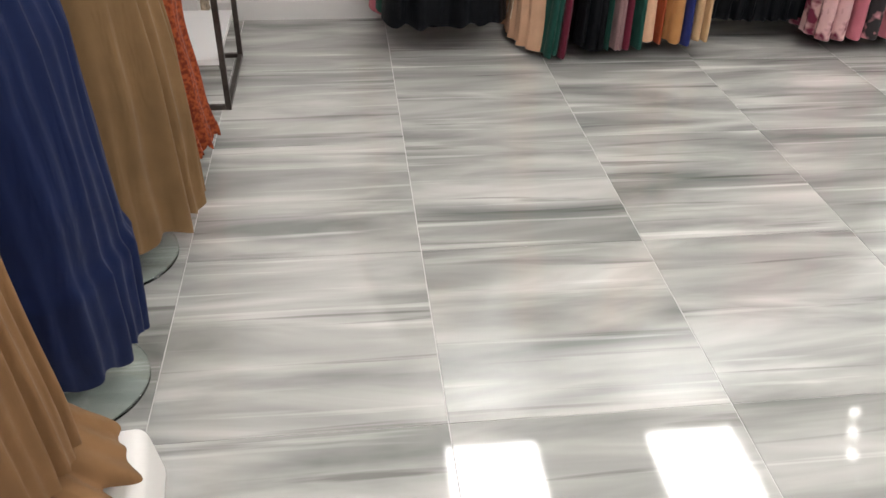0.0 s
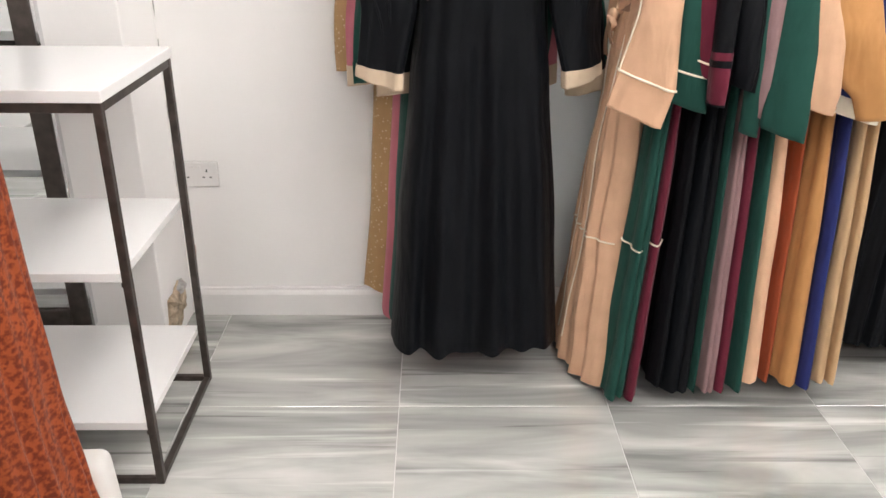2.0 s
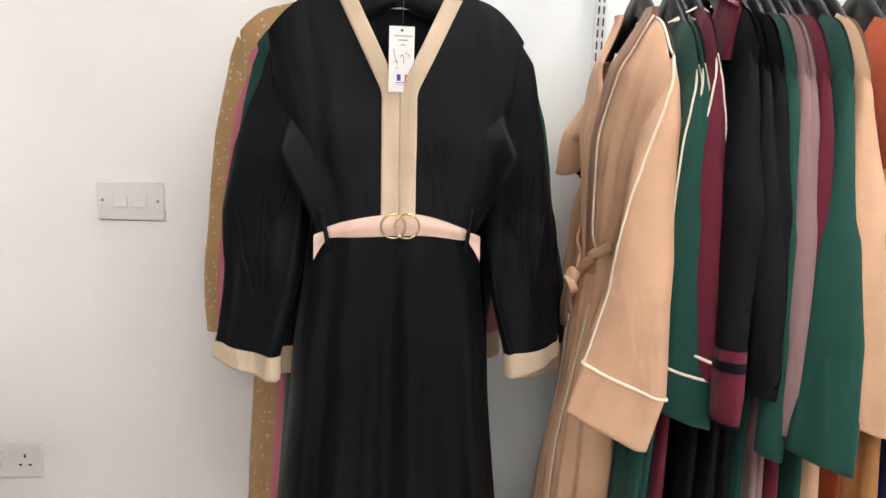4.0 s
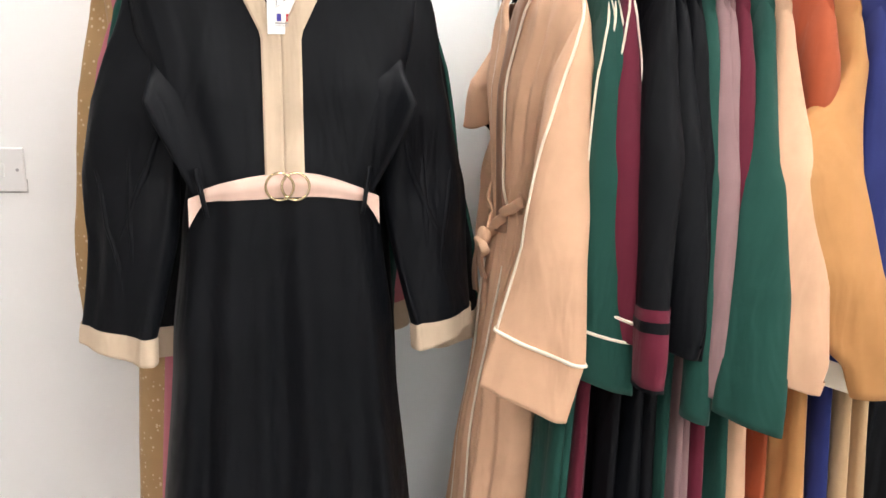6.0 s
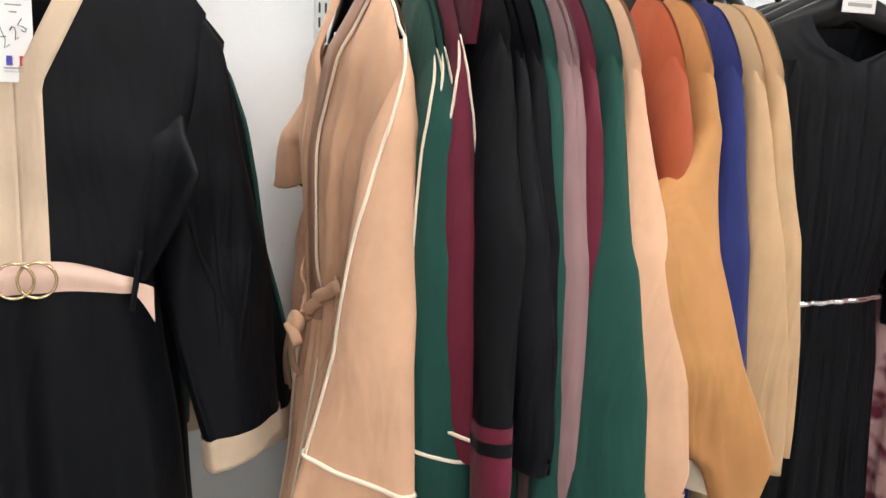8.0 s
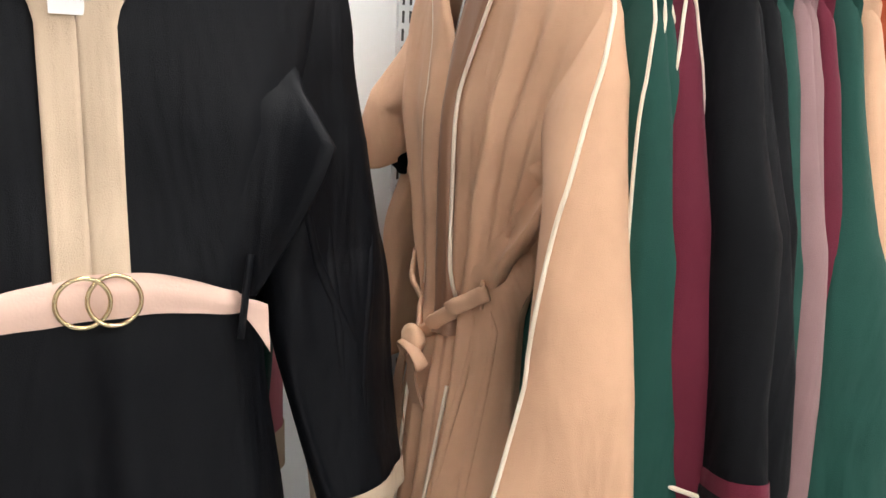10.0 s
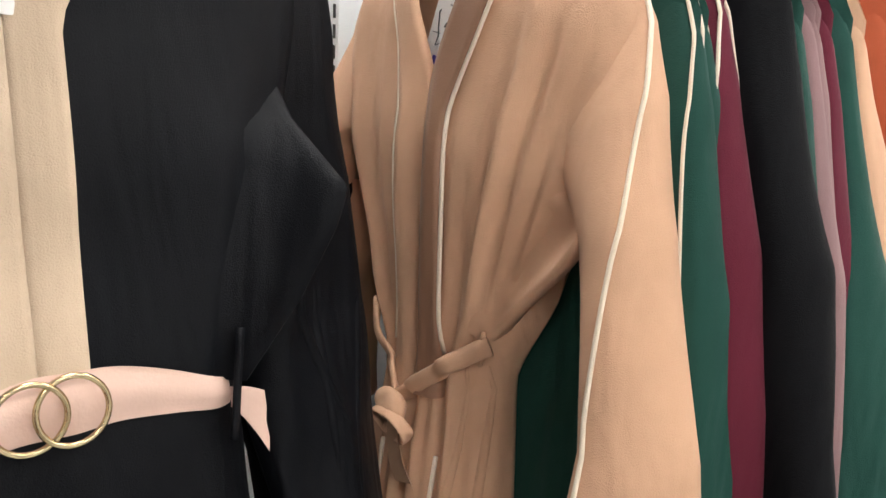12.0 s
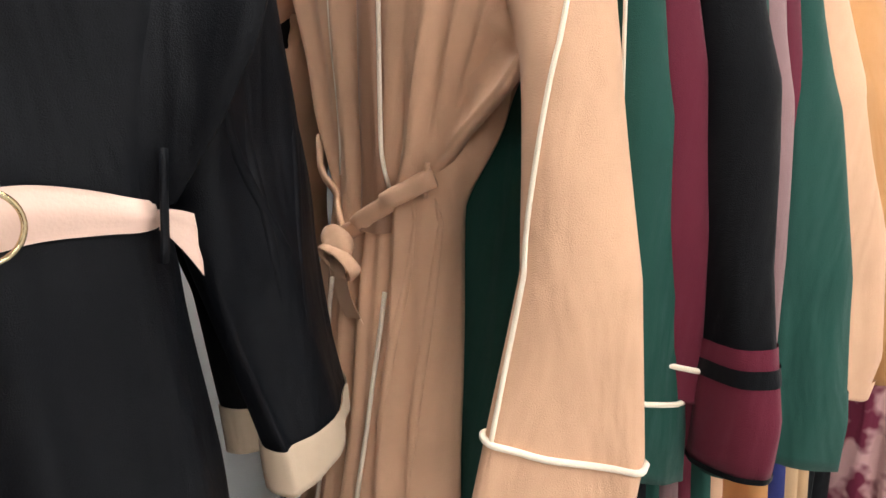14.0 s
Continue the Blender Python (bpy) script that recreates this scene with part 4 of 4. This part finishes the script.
# ---------------------------------------------------------------- dresses on stands
def stand(root, base_y=0.0, base_x=0.0, r=0.15, feet=True):
    bm = bmesh.new()
    bmesh.ops.create_cone(bm, cap_ends=True, segments=64, radius1=r, radius2=r, depth=0.010, matrix=Matrix.Translation((base_x, base_y, 0.0085)))
    bmesh.ops.bevel(bm, geom=[e for e in bm.edges if e.is_boundary or e.calc_face_angle(0) > 1], offset=0.0015, segments=2, affect="EDGES")
    part("glass_base", bm, GLASS, root, "round clear green glass base", smooth=False).visible_shadow = False
    prof = [(0.0, 0.034), (0.014, 0.034), (0.02, 0.026), (0.028, 0.018), (0.045, 0.014), (0.05, 0.019), (0.058, 0.019), (0.064, 0.0125), (0.5, 0.0125)]
    rows = [[(base_x + rr * math.cos(2 * math.pi * k / 24), base_y + rr * math.sin(2 * math.pi * k / 24), 0.014 + h) for k in range(24)] for h, rr in prof]
    part("pole", sheet(rows, True), CHROME, root, "chrome stand pole")


def worn_dress(name, x, y, label, mat, table, hem, waves, seed, turn=60, ruffle=None, base=(0, 0, 0.15), hemw=0.012):
    root = empty(name, pose(x, y, 0, 0, 0, turn), label, "dress", "dresses on stands")
    d = Dress(table, hem, 1.42, 0.06, 0.3, waves=waves, seed=seed, lump=0.008, hemw=hemw, soft=0.14)
    part("skirt", d.mesh(96, 80), mat, root)
    bm = bmesh.new()
    rings = []
    for z, w, dd in ((hem + 0.12, 0.075, 0.06), (0.5, 0.10, 0.075), (0.8, 0.13, 0.085), (1.0, 0.10, 0.07), (1.2, 0.13, 0.08), (1.38, 0.12, 0.06), (1.42, 0.05, 0.045), (1.5, 0.045, 0.045)):
        rings.append([(w * math.cos(2 * math.pi * k / 24), dd * math.sin(2 * math.pi * k / 24), z) for k in range(24)])
    sheet(rings, True, bm)
    part("dress_form", bm, MANN, root, "white dress form")
    if ruffle:
        part("ruffle", ruffle.mesh(96, 14), mat, root, "gathered ruffle at the hem")
    stand(root, base[1], base[0], base[2])
    return root, d


worn_dress("navy_dress", -0.765, 2.815, "navy chiffon tiered long dress on a glass-based stand", CHIFFON,
           [(0.08, 0.160, 0.150, 0.145, 0.014), (0.34, 0.178, 0.165, 0.16, 0.014), (0.37, 0.172, 0.155, 0.15, 0.008), (0.76, 0.162, 0.145, 0.14, 0.009), (1.05, 0.115, 0.09, 0.09, 0.005), (1.25, 0.15, 0.10, 0.09, 0.004), (1.42, 0.15, 0.06, 0.06, 0)],
           0.135, 6, 71, turn=80)
worn_dress("olive_dress", -0.745, 3.315, "olive brown crepe long dress on a glass-based stand", OLIVE,
           [(0.05, 0.200, 0.170, 0.165, 0.040), (0.5, 0.185, 0.165, 0.155, 0.032), (0.77, 0.165, 0.15, 0.14, 0.014), (0.95, 0.145, 0.13, 0.12, 0.009), (1.08, 0.110, 0.09, 0.08, 0.005), (1.25, 0.15, 0.10, 0.09, 0.004), (1.42, 0.15, 0.06, 0.06, 0)],
           0.118, 4, 72, turn=75, base=(-0.05, 0.02, 0.155))
lace_root, lace = worn_dress("lace_dress", -0.795, 3.765, "rust orange lace long dress on a glass-based stand", LACE,
           [(0.05, 0.222, 0.205, 0.180, 0.022), (0.22, 0.200, 0.185, 0.170, 0.014), (0.45, 0.182, 0.167, 0.155, 0.010), (0.98, 0.165, 0.15, 0.14, 0.007), (1.10, 0.115, 0.10, 0.09, 0.004), (1.25, 0.15, 0.10, 0.09, 0.004), (1.42, 0.15, 0.06, 0.06, 0)],
           0.085, 6, 73, turn=75)
rows = []
for i in range(181):
    x = -0.212 + 0.424 * i / 180
    rows.append([lace.on(x, 0.112 - (0.030 + 0.016 * abs(math.sin(i * math.pi / 9))) * k / 4, 0.003 + 0.0012 * math.sin(i * 0.9 + k)) for k in range(5)])
part("lace_border", sheet(rows), LACE, lace_root, "scalloped rust lace border")
worn_dress("ruffled_dress", -0.755, 2.365, "brown dress with a gathered ruffle hem", BROWN,
           [(0.24, 0.160, 0.142, 0.138, 0.012), (0.36, 0.155, 0.14, 0.13, 0.014), (0.6, 0.145, 0.13, 0.12, 0.010), (1.05, 0.105, 0.09, 0.08, 0.004), (1.25, 0.15, 0.10, 0.09, 0.004), (1.42, 0.15, 0.06, 0.06, 0)],
           0.268, 7, 74, turn=80, hemw=0.0,
           ruffle=Dress([(0.165, 0.236, 0.212, 0.20, 0.030), (0.225, 0.206, 0.184, 0.172, 0.020), (0.262, 0.178, 0.158, 0.152, 0.008), (0.284, 0.164, 0.147, 0.142, 0.002), (0.4, 0.15, 0.13, 0.12, 0.0)], 0.186, 0.288, 0.5, 0.0, waves=5, seed=75, hemw=0.010,
                        extra=lambda x, z: 0.012 * math.sin(130 * x + 3 * math.sin(40 * x)) * math.exp(-((z - 0.262) / 0.024) ** 2)))


def plinth(x, y, w, d, h, turn, label):
    """A white moulded block with a slight taper and soft corners."""
    bm = boxed(-w / 2, w / 2, -d / 2, d / 2, 0, h)
    bmesh.ops.bevel(bm, geom=list(bm.edges), offset=0.028, segments=5, affect="EDGES", profile=0.5)
    for v in bm.verts:
        k = 1.0 - 0.12 * (v.co.z / h)
        v.co.x, v.co.y = v.co.x * k, v.co.y * k
    ob = tagged(part("display_block", bm, MANN), label, "display block", "display blocks")
    ob.matrix_basis = pose(x, y, 0.003, 0, 0, turn)
    return ob


plinth(-0.655, 2.455, 0.26, 0.22, 0.145, 6, "white moulded block under the ruffled brown dress")
plinth(-0.700, 3.975, 0.15, 0.10, 0.19, 4, "white moulded block beside the rust lace dress")


def tissue():
    bm = bmesh.new()
    bmesh.ops.create_icosphere(bm, subdivisions=4, radius=0.05)
    for v in bm.verts:
        n = noise.noise(v.co * 45) * 0.35 + noise.noise(v.co * 120) * 0.22
        v.co *= 1 + n
        v.co.z = max(v.co.z * 0.55, -0.016)
    ob = tagged(part("tissue_paper", bm, CARD, smooth=False), "crumpled white tissue on the glass base", "tissue")
    ob.matrix_basis = pose(-0.685, 3.615, 0.0325)


tissue()


# ---------------------------------------------------------------- shelf unit
def shelf_unit():
    x0, x1, y0, y1 = -1.50, -0.569, 4.112, 4.588
    root = empty("shelf_unit", pose(0, 0, 0), "white three-tier display shelf with dark steel frame", "shelf unit")
    t = 0.019
    for x, y in ((x1 - t, y0), (x1 - t, y1 - t), (x0, y0), (x0, y1 - t)):
        part("post", boxed(x, x + t, y, y + t, 0.0005, 0.959, 0.002), BRONZE, root, smooth=False)
    for x in (x1 - t, x0):
        part("foot_rail", boxed(x + 0.001, x + t - 0.001, y0 + t, y1 - t, 0.0005, t - 0.002, 0.002), BRONZE, root, smooth=False)
        part("top_rail", boxed(x + 0.001, x + t - 0.001, y0 + t, y1 - t, 0.938, 0.9585, 0.002), BRONZE, root, smooth=False)
    for y in (y0, y1 - t):
        part("foot_rail", boxed(x0 + t, x1 - t, y + 0.001, y + t - 0.001, 0.0005, t - 0.002, 0.002), BRONZE, root, smooth=False)
        part("top_rail", boxed(x0 + t, x1 - t, y + 0.001, y + t - 0.001, 0.938, 0.9585, 0.002), BRONZE, root, smooth=False)
    part("top_board", boxed(x0 - 0.004, x1 + 0.004, y0 - 0.004, y1 + 0.004, 0.9595, 0.986, 0.0025), BOARD, root, smooth=False)
    for z in (0.184, 0.580):
        part("shelf_board", boxed(x0 + t + 0.001, x1 - t - 0.001, y0 + 0.002, y1 - 0.002, z - 0.022, z, 0.002), BOARD, root, smooth=False)
        for x in (x1 - t - 0.002, x0 + t - 0.010):
            part("shelf_pin", boxed(x, x + 0.012, y0 - 0.001, y0 + 0.012, z - 0.033, z - 0.022, 0.001), BRONZE, root, smooth=False)


shelf_unit()


# ---------------------------------------------------------------- wall fittings
def wall_plate(name, x, z, label, category):
    root = empty(name, pose(x, Y1, z), label, category)
    part("plate", boxed(-0.073, 0.073, -0.010, -0.0005, -0.043, 0.043, 0.003), PLASTIC, root, smooth=False)
    return root


sw = wall_plate("light_switch", -0.365, 1.133, "white double light switch slightly proud of the wall", "light switch")
# thin grey strip on the wall that shows just below the plate
part("grey_strip", boxed(-0.070, 0.074, -0.0015, 0.0, -0.047, -0.02), GREYMARK, sw, smooth=False)
for dx in (-0.021, 0.021):
    bm = boxed(dx - 0.0155, dx + 0.0155, -0.0145, -0.0095, -0.0135, 0.0135, 0.0015)
    for v in bm.verts:
        if v.co.y < -0.013:
            v.co.y += 0.002 * (v.co.z / 0.0135)
    part("rocker", bm, PLASTIC, sw, smooth=False)
for dx in (-0.060, 0.060):
    part("screw", tube([(dx, -0.0095, 0), (dx, -0.011, 0)], 0.0032, n=12), GREYINK, sw)
so = wall_plate("wall_socket", -0.666, 0.509, "white double mains socket on the wall", "socket")
for dx in (-0.036, 0.036):
    for hx, hz, w, h in ((0, 0.012, 0.0022, 0.0045), (-0.011, -0.010, 0.0036, 0.0022), (0.011, -0.010, 0.0036, 0.0022)):
        part("pin_hole", boxed(dx + hx - w, dx + hx + w, -0.0108, -0.0095, hz - h, hz + h), DARKGAP, so, smooth=False)
    part("socket_rocker", boxed(dx * 0.33 - 0.006, dx * 0.33 + 0.006, -0.0135, -0.0095, 0.014, 0.030, 0.001), PLASTIC, so, smooth=False)


def blob(name, x, y, z, sx, sz, mat, label, category, seed, depth=0.006, turn=0):
    bm = bmesh.new()
    c = bm.verts.new((0, -depth, 0))
    ring = []
    n = 22
    for k in range(n):
        a = 2 * math.pi * k / n
        r = 1 + 0.55 * noise.noise(Vector((math.cos(a) * 1.7 + seed, math.sin(a) * 1.7, seed)))
        ring.append(bm.verts.new((sx * r * math.cos(a), 0.0, sz * r * math.sin(a))))
    inner = []
    for v in ring:
        inner.append(bm.verts.new((v.co.x * 0.6, -depth * (0.6 + 0.5 * noise.noise(v.co * 90)), v.co.z * 0.6)))
    for k in range(n):
        j = (k + 1) % n
        bm.faces.new((ring[k], ring[j], inner[j], inner[k]))
        bm.faces.new((inner[k], inner[j], c))
    ob = tagged(part(name, bm, mat, smooth=False), label, category, kind="structure")
    ob.matrix_basis = pose(x, y, z, 0, 0, turn)
    return ob


# chips and filler on the pier's side and at its foot
for i, (y, z, sy, sz) in enumerate(((4.948, 1.222, 0.012, 0.010), (4.868, 1.203, 0.020, 0.004), (4.912, 1.170, 0.014, 0.007), (4.868, 1.070, 0.006, 0.006), (4.960, 1.150, 0.006, 0.02), (4.80, 1.42, 0.007, 0.005))):
    blob("wall_chip", PX + 0.0005, y, z, sy, sz, GREYMARK, "chipped grey filler on the pier", "wall damage", 3 + i, 0.003, 90)
for i, (z, h) in enumerate(((1.40, 0.08), (1.05, 0.05), (0.90, 0.04), (0.72, 0.03))):
    blob("wall_crack", PX + 0.002, Y1 - 0.001, z, 0.0022, h, GREYMARK, "thin crack where pier meets wall", "wall damage", 13 + i, 0.0015)
for i, (dx, z, sx, sz) in enumerate(((0.018, 0.33, 0.009, 0.09), (0.022, 0.20, 0.012, 0.07), (0.016, 0.42, 0.005, 0.05))):
    blob("stained_filler", PX + dx, Y1 - 0.001, z, sx, sz, STAIN, "brown stained filler beside the pier", "wall damage", 23 + i, 0.004)
blob("broken_plaster", PX + 0.002, 4.835, 0.120, 0.085, 0.085, PLASTER, "broken plaster hole at the pier's foot", "wall damage", 31, 0.02, 90)
blob("broken_plaster", PX + 0.008, 4.87, 0.165, 0.035, 0.028, GREYMARK, "broken plaster edge at the pier's foot", "wall damage", 35, 0.02, 90)


# ---------------------------------------------------------------- mirror on the pier
def mirror():
    x0, x1 = -1.75, -0.950
    root = empty("wall_mirror", pose(0, PY - 0.021, 0), "tall mirror in a dark grey frame on the pier", "mirror")
    part("backing", boxed(x0, x1, 0.010, 0.019, 0.12, 2.0), BRONZE, root, smooth=False)
    part("mirror_pane", boxed(x0 + 0.05, x1 - 0.05, 0.004, 0.0095, 0.17, 1.95), MIRROR, root, smooth=False)
    for a in ((x0, x0 + 0.055, 0.12, 2.0), (x1 - 0.055, x1, 0.12, 2.0)):
        part("frame_side", boxed(a[0], a[1], -0.012, 0.0035, a[2], a[3], 0.004), BRONZE, root, smooth=False)
    for z in (0.12, 1.945):
        part("frame_end", boxed(x0 + 0.056, x1 - 0.056, -0.011, 0.0035, z, z + 0.055, 0.004), BRONZE, root, smooth=False)
    part("chrome_edge", boxed(x1 + 0.0005, x1 + 0.010, -0.004, 0.019, 0.12, 2.0, 0.001), CHROME, root, smooth=False)


mirror()


# ---------------------------------------------------------------- ceiling lights
def led_panel(x, y, w=0.595, d=0.595):
    p = empty("ceiling_light", pose(x, y, H), "square white led ceiling panel of a partly added grid", "ceiling light", "ceiling lights")
    part("diffuser", boxed(-w / 2 + 0.02, w / 2 - 0.02, -d / 2 + 0.02, d / 2 - 0.02, -0.012, -0.006), LED, p, smooth=False)
    for a in ((-w / 2, w / 2, -d / 2, -d / 2 + 0.0195), (-w / 2, w / 2, d / 2 - 0.0195, d / 2), (-w / 2, -w / 2 + 0.0195, -d / 2 + 0.02, d / 2 - 0.02), (w / 2 - 0.0195, w / 2, -d / 2 + 0.02, d / 2 - 0.02)):
        part("frame", boxed(*a, -0.014, -0.0005), PLASTIC, p, smooth=False)


# first two follow the floor's reflections; the other seven are added, unseen, as fill light
for x, y in ((0.60, 4.565), (1.88, 4.565), (0.63, 2.7), (1.92, 2.7), (-0.66, 2.7), (0.63, 0.9), (1.92, 0.9), (-0.66, 0.9), (3.0, 2.7)):
    led_panel(x, y)


def spot_lamp(x, y):
    s = empty("spot_lamp", pose(x, y, H), "small round ceiling spot lamp", "spot lamp", "spot lamps")
    part("lens", tube([(0, 0, -0.012), (0, 0, -0.006)], 0.025, n=20), SPOT, s, smooth=False)
    rows = [[(r * math.cos(2 * math.pi * k / 24), r * math.sin(2 * math.pi * k / 24), z) for k in range(24)] for r, z in ((0.027, -0.008), (0.030, -0.016), (0.045, -0.012), (0.047, -0.0005))]
    part("ring", sheet(rows, True), PLASTIC, s)


for x, y in ((3.05, 4.90), (2.95, 4.74), (2.85, 4.57)):
    spot_lamp(x, y)

# ---------------------------------------------------------------- floor
tagged(part("floor", boxed(X0 - 0.15, X1 + 0.15, Y0 - 0.15, Y1 + 0.15, -0.12, -0.0015), GROUT, smooth=False), "glossy grey veined porcelain tiles with pale joints", "floor", kind="structure")
floor = bpy.data.objects["floor"]
bm = boxed(-0.2987, 0.2987, -0.2992, 0.2992, -0.01, 0.0)
bmesh.ops.bevel(bm, geom=[e for e in bm.edges if all(v.co.z > -0.001 for v in e.verts)], offset=0.0004, segments=1, affect="EDGES")
tile_mesh = bpy.data.meshes.new("tile")
bm.to_mesh(tile_mesh)
bm.free()
tile_mesh.materials.append(TILE)
rt = random.Random(5)
for i in range(-4, 6):
    for j in range(-7, 4):
        ob = new("tile", tile_mesh)
        ob.parent = floor
        ob.matrix_basis = pose(0.3 + 0.6 * i, 2.940 + 0.6 * j, rt.uniform(-0.0003, 0.0003))
